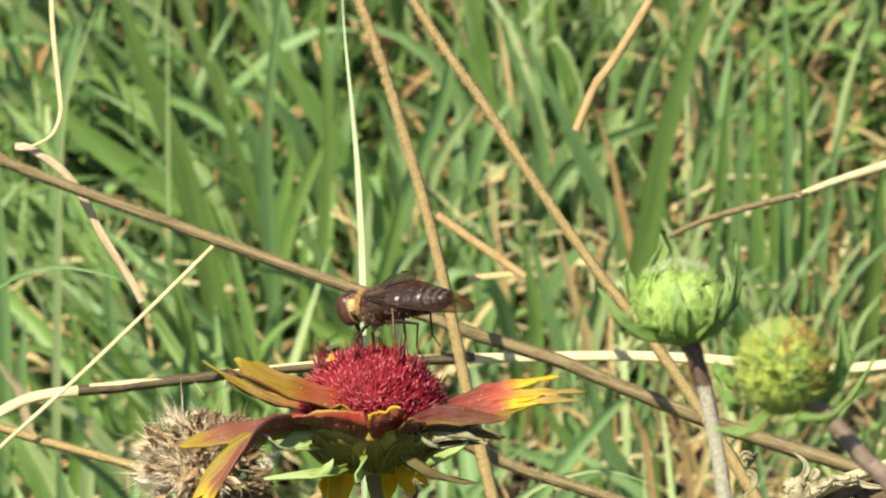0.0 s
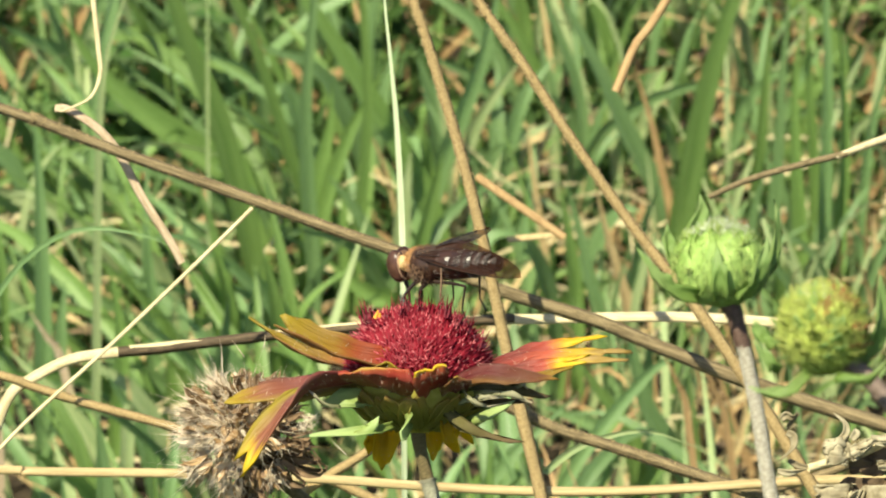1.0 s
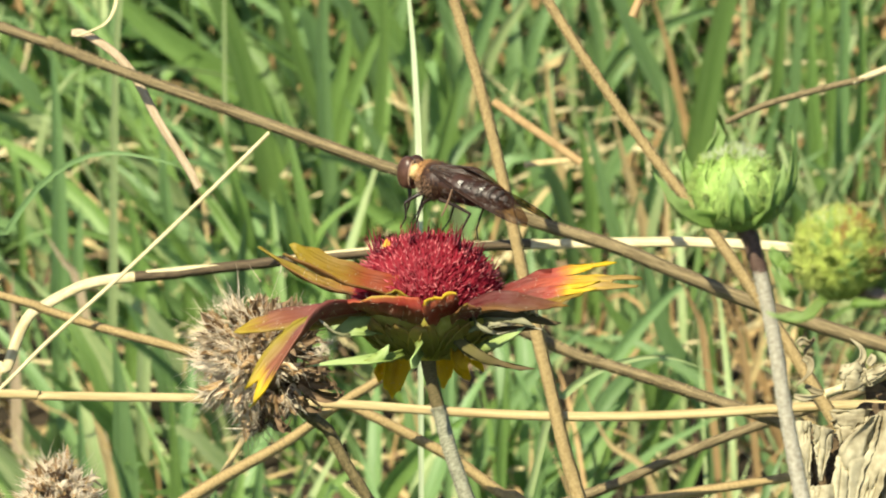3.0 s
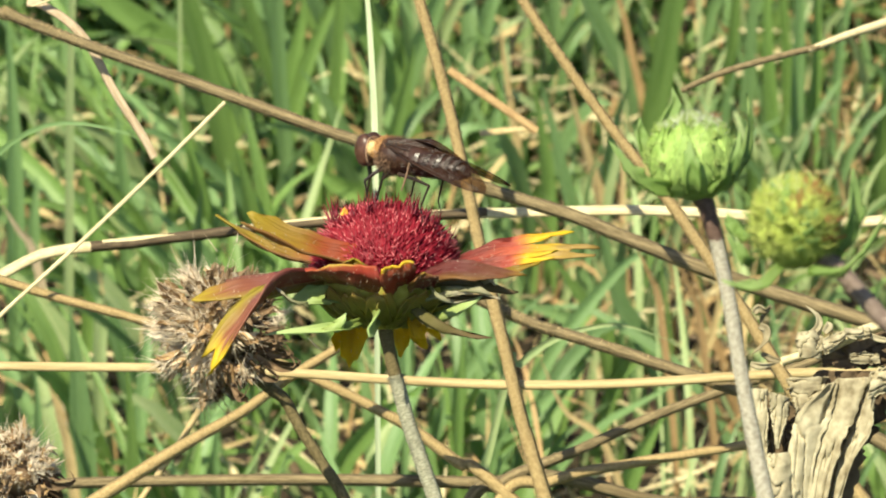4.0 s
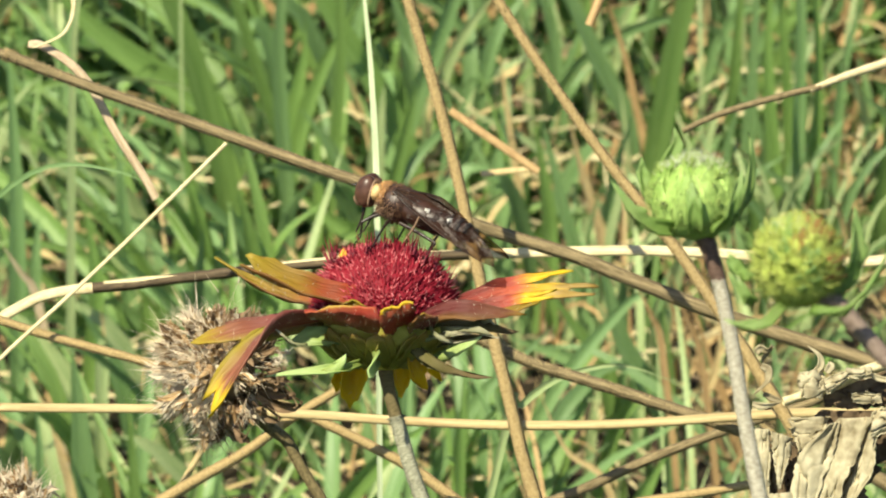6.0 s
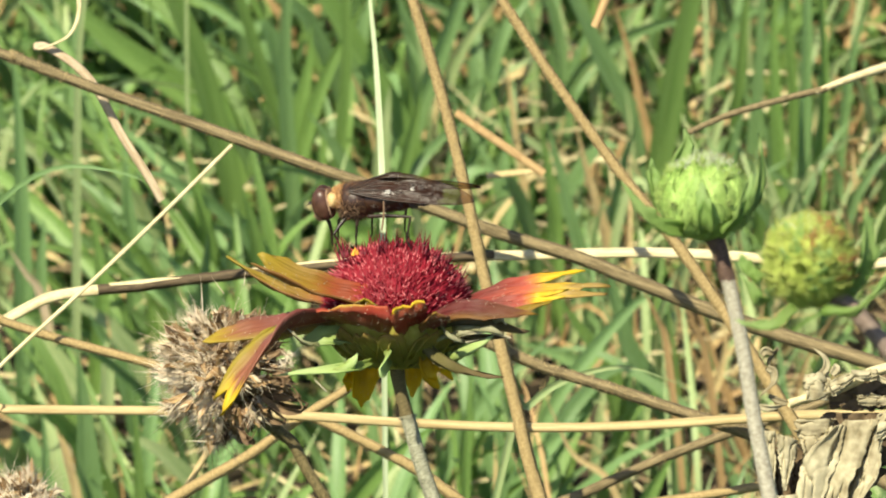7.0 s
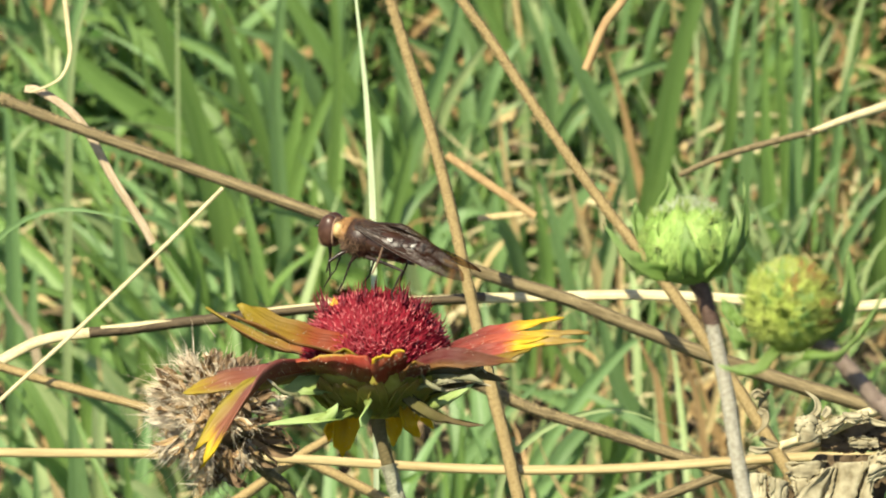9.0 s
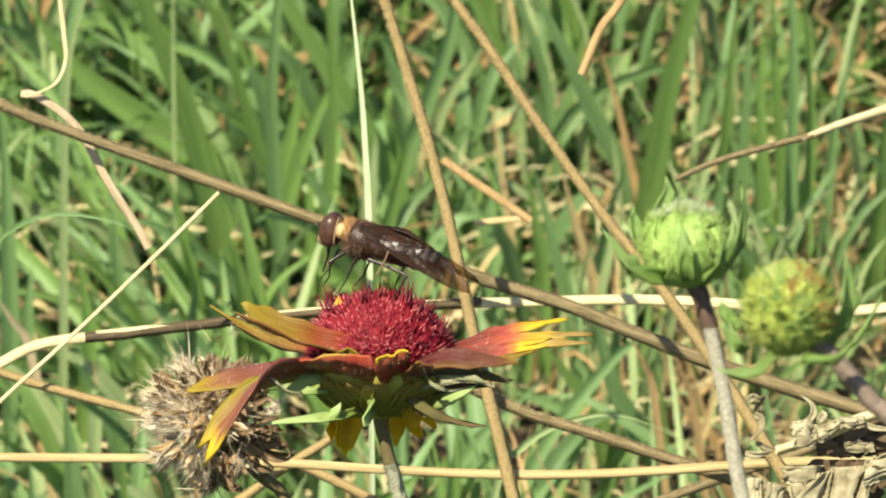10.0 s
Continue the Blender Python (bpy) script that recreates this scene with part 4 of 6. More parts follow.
# ---- the flower head ----
def petal(parent, pts, width, side, mat, lobes=3, cup=0.12, notch=0.3, name="petal", label="", n=16, c=12, base=0.42):
    """A ray petal: narrow at its foot, broad and notched at its end."""
    line = spline([Vector(p) * MM for p in pts], n)
    side = Vector(side).normalized()
    sh = Shape()
    rows, uvs = [], []
    for i in range(n + 1):
        row, uvr = [], []
        for j in range(c + 1):
            v = j / c * 2 - 1
            tri = abs(((v * lobes / 2 + (0.5 if lobes % 2 else 0)) % 1) * 2 - 1) if lobes > 1 else abs(v)
            reach = 1 - notch * tri ** 1.3 * (1 + 0.9 * noise.noise(Vector((v * 1.7, width * 3, notch * 9)))) - 0.06 * v * v - 0.07 * noise.noise(Vector((v * 2.1, width * 7, 5)))
            u = i / n * reach
            k = u * n
            a = min(int(k), n - 1)
            p = line[a].lerp(line[a + 1], k - a)
            d = (line[min(a + 1, n)] - line[max(a - 1, 0)]).normalized()
            s = (side - d * side.dot(d)).normalized()
            up = s.cross(d)
            w = width * MM * 0.5 * (base + (1 - base) * math.sin(min(1, u * 1.35) * math.pi / 2)) * (1 - 0.25 * max(0, u - 0.75) * 4 * abs(v) * 0.6)
            lift = cup * w * 2 * v * v + 0.055 * min(1, 3 / width) * w * math.cos(v * 14 + width) + 0.00045 * noise.noise(Vector((u * 5, v * 2.4, width * 3)))
            row.append(p + s * w * v + up * lift)
            uvr.append((u, j / c))
        rows.append(row)
        uvs.append(uvr)
    sh.grid(rows, uvs=uvs)
    ob = part(name, sh, mat, parent, label)
    sol = ob.modifiers.new("thickness", "SOLIDIFY")
    sol.thickness = 0.00018
    if name == "petal":
        down = Shape()
        for _ in range(48):
            i, j = rng.randrange(2, n), rng.randrange(c)
            p = rows[i][j].lerp(rows[i][j + 1], rng.random())
            nrm = (rows[i][j + 1] - rows[i][j]).cross(rows[i][j] - rows[i - 1][j]).normalized()
            if nrm.y > 0:
                nrm = -nrm
            down.spike(p, p + (nrm + Vector((rng.gauss(0, 0.6), rng.gauss(0, 0.6), rng.gauss(0.2, 0.6)))) * rng.uniform(0.2, 0.42) * MM, 0.025 * MM)
        tagged(part("petal_down", down, HAIR, ob, "sparse short white hairs"), kind="stuff")
    return ob


def build_flower():
    fl = new("blanket_flower")
    tagged(fl, "red and yellow blanket flower with a domed disc, in bloom", "flower")
    # receptacle cup
    cup = Shape()
    prof = [(6.4, -0.8), (7.4, -2.2), (7.4, -3.4), (6.4, -5.0), (4.6, -6.2), (2.6, -7.2), (1.2, -8.0)]
    cup.grid([[Vector((r * math.cos(a) * (1 + 0.05 * math.sin(9 * a)), r * math.sin(a) * (1 + 0.05 * math.sin(9 * a)), z)) * MM for a in (2 * math.pi * k / 36 for k in range(36))] for r, z in prof], closed=True)
    part("receptacle", cup, CUP, fl, "yellowish green cup under the petals")
    # domed disc
    dome = Shape()
    rings = []
    for i in range(13):
        a = i / 12 * math.pi / 2
        rings.append([Vector((7.6 * math.cos(a) * math.cos(b), 7.6 * math.cos(a) * math.sin(b), -1.5 + 7.1 * math.sin(a))) * MM for b in (2 * math.pi * k / 30 for k in range(30))])
    dome.grid(rings, closed=True)
    disc = part("disc", dome, DOME, fl, "deep red dome of packed florets")
    fz, tips = Shape(), Shape()
    count, singles = 4600, 0
    for i in range(count):
        q = (i + 0.5) / count
        sa = q ** 0.9
        z = 1 - sa * 1.02
        r = math.sqrt(max(0, 1 - z * z))
        b = i * 2.39996 + rng.gauss(0, 0.05)
        nrm = (Vector((r * math.cos(b), r * math.sin(b), z)) + Vector((rng.gauss(0, 0.025), rng.gauss(0, 0.025), rng.gauss(0, 0.025)))).normalized()
        nrm2 = (nrm + Vector((0, 0, 0.35)) + Vector((rng.gauss(0, 0.24), rng.gauss(0, 0.24), rng.gauss(0, 0.2)))).normalized()
        p = Vector((7.6 * nrm.x, 7.6 * nrm.y, -1.5 + 7.1 * nrm.z)) * MM
        k = rng.uniform(0.5, 1.15) * (1 + 0.9 * max(0, noise.noise(nrm * 5))) * MM
        if rng.random() < 0.05:
            k *= 1.6
        thick = rng.uniform(0.15, 0.27)
        if i % 8 == 0 and nrm.y < 0.15 and singles < 300:
            singles += 1
            one = Shape()
            one.spike(p - nrm * 0.3 * MM, p + nrm2 * k * 1.25, thick * 1.1 * MM, 5)
            part("floret", one, DOME, disc)
        else:
            fz.spike(p - nrm * 0.3 * MM, p + nrm2 * k, thick * MM, 4)
        if rng.random() < 0.19:
            e = p + nrm2 * k * 0.75
            tips.spike(e, e + (nrm2 + Vector((rng.gauss(0, 0.4), rng.gauss(0, 0.4), 0))) * 0.6 * MM, 0.12 * MM, 3)
    tagged(part("florets", fz, DOME, disc, "dark red pointed florets"), kind="stuff")
    tagged(part("floret_tips", tips, DOME_TIP, disc, "bright pinkish red floret tips"), kind="stuff")
    # opened florets standing above the rest in clumps round the dome
    for x, y, z in [(-5.86, -3, 5.4), (-6.18, -2, 4.9), (-5.42, -4, 5.6), (2.29, -3, 6.2), (2.93, -4, 6.3), (3.31, -5, 5.9), (4.01, -3, 5.5), (-1.91, -4, 6.1), (-1.15, -2, 6.4), (-0.13, -3, 6.5), (1.27, 1, 6.5), (4.78, -5, 5.1), (-3.7, -3, 5.7), (-2.68, -1, 6.2), (5.6, -4, 4.2), (6.6, -3, 2.6)]:
        opened = Shape()
        p = Vector((x, y, z)) * MM
        for _ in range(4):
            o = Vector((rng.gauss(0, 0.2), rng.gauss(0, 0.25), -0.9)) * MM
            e = p + o + Vector((x * 0.09 + rng.gauss(0, 0.45), y * 0.06, rng.uniform(1.4, 2.9))) * MM
            opened.spike(p + o, e, 0.16 * MM, 4)
        part("opened_floret", opened, DOME_DARK, disc, "taller opened dark red floret")
    grains = Shape()
    for x, y, z in [(-4.65, -5, 5.29), (-4.4, -5, 5.03), (-4.84, -5, 4.91)]:
        p = Vector((x, y, z)) * MM
        grains.spike(p, p + Vector((0.1, -0.3, 0.5)) * MM, 0.26 * MM, 6)
    part("pollen", grains, POLLEN, disc, "orange pollen on a floret")
    # ray petals
    RED = "red ray petal with toothed yellow end"
    petal(fl, [(6.37, 0, -0.96), (11.47, -2, 1.27), (15.93, -3, 2.29), (21.79, -4, 3.25)], 2.2, (0, 0.75, 0.60), PETAL, label=RED, notch=0.6, lobes=1, base=0.7)
    petal(fl, [(6.37, -2, -1.59), (12.11, -4, 0.38), (17.84, -5, 1.08), (24.0, -6, 1.08)], 3.0, (0, 0.80, 0.55), PETAL_TORN, label="red ray petal with a torn dull tip", notch=0.18, lobes=2, base=0.7)
    petal(fl, [(6.69, -4, -1.59), (11.47, -6, -0.51), (15.29, -7, 0.06), (19.44, -8, 0.51)], 2.2, (0, 0.75, 0.62), PETAL, label=RED, notch=0.45, lobes=2, base=0.7)
    petal(fl, [(7.65, -5, -2.04), (11.47, -7, -1.59), (14.97, -8, -1.08), (17.71, -8, -0.25)], 2.2, (0, 0.85, 0.5), PETAL_OLD, label="narrow dull yellow ray petal", notch=0.4, lobes=1, base=0.7)
    petal(fl, [(3.44, -6, -2.42), (7.01, -9, -1.02), (10.83, -10, -1.02), (15.55, -10, -1.59)], 2.8, (0.15, 0.35, 0.92), PETAL_WINE, label="wine red ray petal folded over", notch=0.5, lobes=1, cup=0.25, base=0.5)
    petal(fl, [(1.9, -5, -3.5), (1.7, -9, -2.8), (1.5, -12, -1.8), (1.3, -13, -0.8)], 4.4, (0.85, 0, 0.53), PETAL_FRONT, label="red ray petal with a curled yellow edge", notch=-0.1, cup=0.06, lobes=1, base=0.6)
    petal(fl, [(-3.4, -5, -3.3), (-4.2, -8, -2.9), (-4.6, -10.5, -1.95), (-4.9, -11.5, -0.75)], 8.8, (0.967, 0, -0.255), PETAL_BLUSH, label="orange red ray petal seen end on", notch=0.06, cup=0.02, lobes=1, base=0.6)
    petal(fl, [(-3.19, -7, -2.68), (-3.31, -8, -1.91), (-3.5, -9, -0.96), (-3.57, -9.5, -0.13)], 3.2, (0.99, 0, -0.12), PETAL_OLD, label="small dull yellow ray petal", notch=0.2, cup=0.1, lobes=1, base=0.8)
    petal(fl, [(3.82, -5, -3.31), (4.08, -8, -3.19), (4.33, -10, -2.55), (4.59, -11, -1.59)], 3.6, (0.9, 0.1, 0.3), PETAL_WINE, label=RED, notch=0.2, cup=0.05, lobes=1)
    petal(fl, [(-1.91, -1, -1.78), (-7.97, 1, -0.45), (-13.38, 3, 1.27), (-19.24, 4, 4.84)], 3.0, (0.1, 0.85, 0.45), PETAL_OLD, label="narrow dull yellow ray petal", cup=0.2, notch=0.5, lobes=1, base=1.0)
    petal(fl, [(-1.27, -6, -0.76), (-7.01, -7.5, 0.38), (-11.47, -8, 1.91), (-16.25, -8, 4.4)], 3.3, (0.1, 0.75, 0.62), PETAL_OLD, label="dull yellow ray petal with an orange foot", cup=0.4, notch=0.14, lobes=2, base=0.9)
    petal(fl, [(-4.46, -2, -1.78), (-10.83, -4, -2.29), (-15.93, -5, -3.19), (-21.67, -6, -4.84)], 5.0, (0, 0.75, 0.62), PETAL_DARK, label="drooping wine red ray petal with an olive edge", cup=-0.15, notch=0.3, lobes=1)
    petal(fl, [(-6.37, -5, -2.29), (-11.79, -8, -3.19), (-15.61, -10, -7.01), (-19.88, -11, -13.51)], 6.2, (0.60, -0.55, 0.38), PETAL_FINGER, label="drooping wine red ray petal with yellow fingers", cup=-0.2, notch=0.24)
    petal(fl, [(-4.33, 6, -4.46), (-4.65, 8, -8.28), (-4.97, 8, -10.83)], 3.2, (1, 0.3, 0), PETAL_YELLOW, label="hanging yellow ray petal", cup=-0.25, notch=0.3, lobes=2)
    petal(fl, [(-3.5, 5, -4.46), (-3.7, 7, -8.28), (-4.08, 7, -12.62)], 3.6, (1, 0.3, 0), PETAL_YELLOW, label="hanging yellow ray petal", cup=-0.25, notch=0.5, lobes=1)
    petal(fl, [(2.87, 6, -4.46), (4.14, 8, -7.65), (5.73, 8, -9.94)], 4.2, (1, -0.2, 0), PETAL_YELLOW, label="hanging yellow ray petal", cup=-0.25, notch=0.4, lobes=2)
    petal(fl, [(1.27, 6, -4.46), (1.78, 7, -8.28), (1.85, 7, -11.22)], 2.4, (1, 0.2, 0), PETAL_YELLOW, label="hanging yellow ray petal", cup=-0.2, notch=0.35, lobes=1)
    petal(fl, [(3.19, -3, -5.1), (3.7, -4, -7.65), (4.46, -4, -9.05)], 2.6, (1, 0.2, 0), PETAL_YELLOW, label="hanging yellow ray petal", cup=-0.2, notch=0.35, lobes=1)
    # broad overlapping bracts round the cup
    for k in range(26):
        a = 2 * math.pi * (k + rng.uniform(-0.4, 0.4)) / 26
        d = Vector((math.cos(a), math.sin(a), 0))
        e = rng.uniform(7.9, 8.9)
        z = rng.uniform(-3.9, -2.8)
        petal(fl, [d * 2.6 + Vector((0, 0, -7.3)), d * 5.5 + Vector((0, 0, -6.0)), d * 7.3 + Vector((0, 0, -4.6)), d * e + Vector((0, 0, z))], rng.uniform(2.0, 3.4), d.cross(Vector((0, 0, 1))), BRACT_CUP, 1, -0.2, 0.5, "bract", "", 10, 6, 0.85)
    # green bracts below the petals
    for pts, w, mat, lab in (
            ([(-2.55, -5, -7.14), (-4.46, -7, -7.65), (-8.28, -8, -8.03), (-14.15, -8.5, -8.67)], 1.1, BRACT, "pale green narrow bract"),
            ([(-7.01, -7.5, -8.03), (-5.1, -7.5, -7.39), (-4.08, -7.5, -6.12)], 1.2, BRACT, "pale green narrow bract"),
            ([(-0.96, -5, -6.05), (-1.15, -8.5, -7.52), (-1.53, -10, -8.67)], 2.4, BRACT, "pale green narrow bract"),
            ([(5.23, -5, -6.69), (8.28, -7, -5.48), (11.02, -8, -4.08)], 1.7, BRACT, "pale green narrow bract"),
            ([(2.87, -5, -5.1), (5.42, -8, -7.14), (8.28, -8, -8.28), (11.98, -8, -8.73)], 1.5, BRACT_DRY, "dark drooping bract"),
            ([(-8.54, -8, -5.23), (-10.2, -9, -4.84), (-11.47, -9, -3.95), (-12.49, -9, -2.99)], 0.42, BRACT_PALE, "thin curled whitish bract"),
            ([(-4.46, -4, -4.46), (-8.28, -5, -4.33), (-10.83, -5, -4.97)], 2.4, BRACT, "pale green narrow bract"),
            ([(4.46, -5, -2.87), (8.92, -7, -2.29), (12.74, -7, -3.31), (15.17, -6, -3.57)], 1.4, BRACT_DRY, "brown withered bract"),
            ([(4.46, -6, -4.46), (7.65, -8, -3.82), (9.88, -8, -3.82)], 0.6, BRACT_PALE, "thin curled whitish bract"),
            ([(5.1, -7, -3.06), (5.86, -9, -3.95), (7.65, -9, -4.84), (10.2, -9, -4.59)], 0.45, BRACT_PALE, "thin curled whitish bract"),
            ([(6.37, -7, -3.31), (10.2, -9, -3.31), (12.11, -9, -4.08), (12.87, -9, -4.46)], 0.5, BRACT_PALE, "thin curled whitish bract"),
            ([(10.83, -7, -2.68), (11.85, -8, -2.29), (12.23, -8, -2.93)], 0.45, BRACT_PALE, "thin curled whitish bract"),
            ([(5.73, -3, -5.1), (8.92, -4, -4.46), (12.87, -4, -4.46)], 1.1, BRACT_DRY, "brown withered bract")):
        petal(fl, pts, w, (0, 0.5, 0.85), mat, 1, 0.2, 0.5, "bract", lab, 10, 4, 0.7)
    # stem
    st = Shape()
    c = tube(st, [Vector(p) * MM for p in [(1.27, 0, -13.19), (1.53, 0, -14.15), (2.87, 0, -18.8), (4.46, 0, -23.26), (7.65, 0, -32.5), (14.66, 4, -56.08), (33.77, 10, -113.42), (59.26, 10, -209.01)]], (0.8 * MM, 0.84 * MM, 1.1 * MM), 110, 12, 0.06, 0.06)
    bristle(st, c, 0.82 * MM, 700, 0.5 * MM, 0.05 * MM)
    part("stem", st, STEM_GREEN, fl, "pale grey-green hairy stem")
    # narrow neck, its dark olive colour holds the shadow of the flower head
    neck = Shape()
    tube(neck, [Vector(p) * MM for p in [(0, 0, -6.75), (0.25, 0, -9.05), (0.76, 0, -11.34), (1.4, 0, -13.7)]], (0.95 * MM, 0.72 * MM, 0.74 * MM), 20, 12, 0.05, 0.04)
    part("stem_neck", neck, STEM_OLIVE, fl, "top of the stem, olive brown for the flower's shadow on it")
    return fl


flower = build_flower()


# ---- two unopened flower buds on their stems ----
def build_bud(rx, rz, mat, stem_pts, stem_mats, sepals, tuft, label, rings, hair_mat, hair_len, florets, spent_from, scaly=0):
    bud = new("flower_bud")
    tagged(bud, label, "flower bud", "flower buds")
    core = Shape()
    rows = []
    for i in range(17):
        a = -math.pi / 2 + math.pi * i / 16
        rows.append([Vector((rx * math.cos(a) * math.cos(b), rx * math.cos(a) * math.sin(b), rz * math.sin(a) * (0.9 if a > 0 else 1.0))) * MM * (1 + 0.07 * noise.noise(Vector((math.cos(b) * 1.6, math.sin(b) * 1.6, a * 2 + rx)))) for b in (2 * math.pi * k / 26 for k in range(26))])
    core.grid(rows, closed=True)
    head = part("bud_head", core, mat, bud)
    # bracts that hug the bud from below, in rings
    for count, low, high, w, off in rings:
        for q in range(count):
            a = 2 * math.pi * (q + rng.uniform(-0.2, 0.2)) / count + off * 3
            pts = []
            for e in range(5):
                lat = radians(low + (high - low) * e / 4 + rng.uniform(-3, 3))
                k = 1.01 + off + (0.07 * (e / 4) ** 3)
                pts.append((rx * k * math.cos(lat) * math.cos(a), rx * k * math.cos(lat) * math.sin(a), rz * k * math.sin(lat)))
            petal(bud, pts, w, (-math.sin(a), math.cos(a), 0), mat, 1, -0.10, 0.55, "bract", "", 8, 4, 0.75)
    hr = Shape()
    for _ in range(tuft):
        z = rng.uniform(-0.7, 1)
        b = rng.uniform(0, 6.283)
        r = math.sqrt(1 - z * z)
        nrm = Vector((r * math.cos(b), r * math.sin(b), z))
        p = Vector((nrm.x * rx, nrm.y * rx, nrm.z * rz)) * MM * 1.07
        hr.spike(p, p + (nrm + Vector((rng.gauss(0, 0.4), rng.gauss(0, 0.4), rng.gauss(0.2, 0.4)))).normalized() * rng.uniform(0.5, 1.0) * hair_len * MM, 0.05 * MM)
    tagged(part("bud_hairs", hr, hair_mat, head, "fine pale hairs"), kind="stuff")
    down = Shape()
    for _ in range(420):
        nrm = Vector((rng.gauss(0, 0.45), rng.gauss(0, 0.45), 1)).normalized()
        p = Vector((nrm.x * rx, nrm.y * rx, nrm.z * rz)) * MM
        down.spike(p, p + (nrm + Vector((rng.gauss(0, 0.5), rng.gauss(0, 0.5), rng.gauss(0.2, 0.4)))).normalized() * rng.uniform(0.5, 1.2) * MM, 0.045 * MM)
    tagged(part("bud_down", down, DOWN, head, "white down on the crown"), kind="stuff")
    # loose pointed scales all over, brown where spent
    for q in range(scaly):
        z = -0.75 + 1.70 * (q + 0.5) / scaly
        a = q * 2.39996 + rng.uniform(-0.2, 0.2)
        r = math.sqrt(1 - z * z)
        nrm = Vector((r * math.cos(a), r * math.sin(a), z))
        along = (Vector((0, 0, 1)) - nrm * z).normalized() + Vector((rng.gauss(0, 0.25), rng.gauss(0, 0.25), 0))
        p = Vector((nrm.x * rx, nrm.y * rx, nrm.z * rz))
        k = rng.uniform(0.7, 1.25)
        brown = noise.noise(nrm * 2.6 + Vector((rx, 5, 1))) + 0.35 * (nrm.x + nrm.z - 0.9) > -0.02
        petal(head, [tuple(p * 0.94), tuple(p * 1.05 + along * 0.8 * k), tuple(p * 1.08 + nrm * rng.uniform(0.2, 0.8) + along * 1.7 * k)], rng.uniform(1.1, 1.7), nrm.cross(along), SCALE_BROWN if brown else (SEPAL if rng.random() < 0.4 else SCALE_LIME), 1, 0.15, 0.55, "scale", "brown spent scale" if brown else "", 6, 4, 0.9)
    # rough young florets over the crown, brown where spent
    for _ in range(florets):
        z = rng.uniform(-0.15, 1)
        b = rng.uniform(0, 6.283)
        r = math.sqrt(1 - z * z)
        nrm = Vector((r * math.cos(b), r * math.sin(b), z))
        p = Vector((nrm.x * rx, nrm.y * rx, nrm.z * rz)) * MM
        brown = noise.noise(nrm * 2.6 + Vector((rx, 5, 1))) + 0.35 * (nrm.x + nrm.z - 0.9) > spent_from
        one = Shape()
        for _ in range(9):
            d = (nrm + Vector((rng.gauss(0, 0.35), rng.gauss(0, 0.35), rng.gauss(0.25, 0.35)))).normalized()
            q = p + Vector((rng.gauss(0, 0.18), rng.gauss(0, 0.18), rng.gauss(0, 0.18))) * MM
            one.spike(q - d * 0.2 * MM, q + d * rng.uniform(0.5, 1.3) * MM, rng.uniform(0.09, 0.17) * MM, 4)
        part("young_floret", one, BUD_BROWN if brown else hair_mat, head, "brown spent floret" if brown else "")
    for pts, w, side in sepals:
        w *= 0.72
        petal(bud, pts, w, side, SEPAL, 1, 0.25, 0.55, "sepal", "pointed green sepal", 12, 6, 0.8)
    for (pts, r), (mat2, lab) in zip(stem_pts, stem_mats):
        st = Shape()
        c = tube(st, [Vector(p) * MM for p in pts], tuple(a * MM for a in r), 60, 12, 0.05, 0.06)
        bristle(st, c, r[1] * MM, 260, 0.45 * MM, 0.04 * MM)
        part("stem", st, mat2, bud, lab)
    return bud


# the shade at the top of this bud's stem is in its dark colour
bud_a = build_bud(4.4, 4.1, BUD,
    [([(0.73, 0, -3.36), (1.4, 0, -4.77), (1.96, 0, -6.73), (2.41, 0, -8.13)], (1.0, 0.8, 0.74)), ([(2.3, 0, -7.79), (3.08, 0, -11.22), (3.93, 0, -15.42), (4.77, 0, -20.75), (6.34, 0, -28.88), (8.69, 0, -40.09), (14.86, 3, -70.37), (38.41, 5, -193.74)], (0.72, 0.76, 1.1))],
    [(STALK_RED_SHADE, "reddish top of the stem, dark for the shade on it"), (STALK_GREY, "pale grey speckled stem")],
    [([(-2.24, -3, -3.08), (-4.77, -4.5, -2.52), (-6.45, -5, -0.84), (-8.58, -5, 1.96)], 2.3, (0.4, 0.3, 0.8)),
     ([(-2.8, 4, 0.84), (-2.52, 5, 3.08), (-1.68, 5, 5.33), (-1.96, 5, 7.29)], 2.6, (1, 0, 0.1)),
     ([(2.8, 1, -2.52), (4.77, 2, -0.28), (5.78, 2, 3.08), (5.44, 2, 6.73)], 2.4, (0.7, 0.6, 0.3)),
     ([(1.68, -4, -3.08), (3.36, -5, -1.4), (4.21, -5, 0.84), (4.54, -4.5, 2.8)], 2.0, (0.8, 0.3, 0.5)),
     ([(-4.21, 2, 0), (-5.05, 3, 2.24), (-5.21, 3, 4.21)], 2.4, (0.9, 0.3, 0)),
     ([(0, -4, -3.36), (-0.17, -5.2, -1.68), (-0.39, -5.4, 0.28), (-0.5, -4.6, 1.96)], 2.2, (1, 0, 0))],
    1500, "round pale green flower bud with pointed sepals, unopened", ((9, -62, 48, 3.0, 0.05), (9, -35, 72, 2.6, 0.015)), BUD_FUZZ, 0.6, 26, 0.22)
bud_a.matrix_basis = pose(*(0.02417, -0.10648, 0.25559), -25)
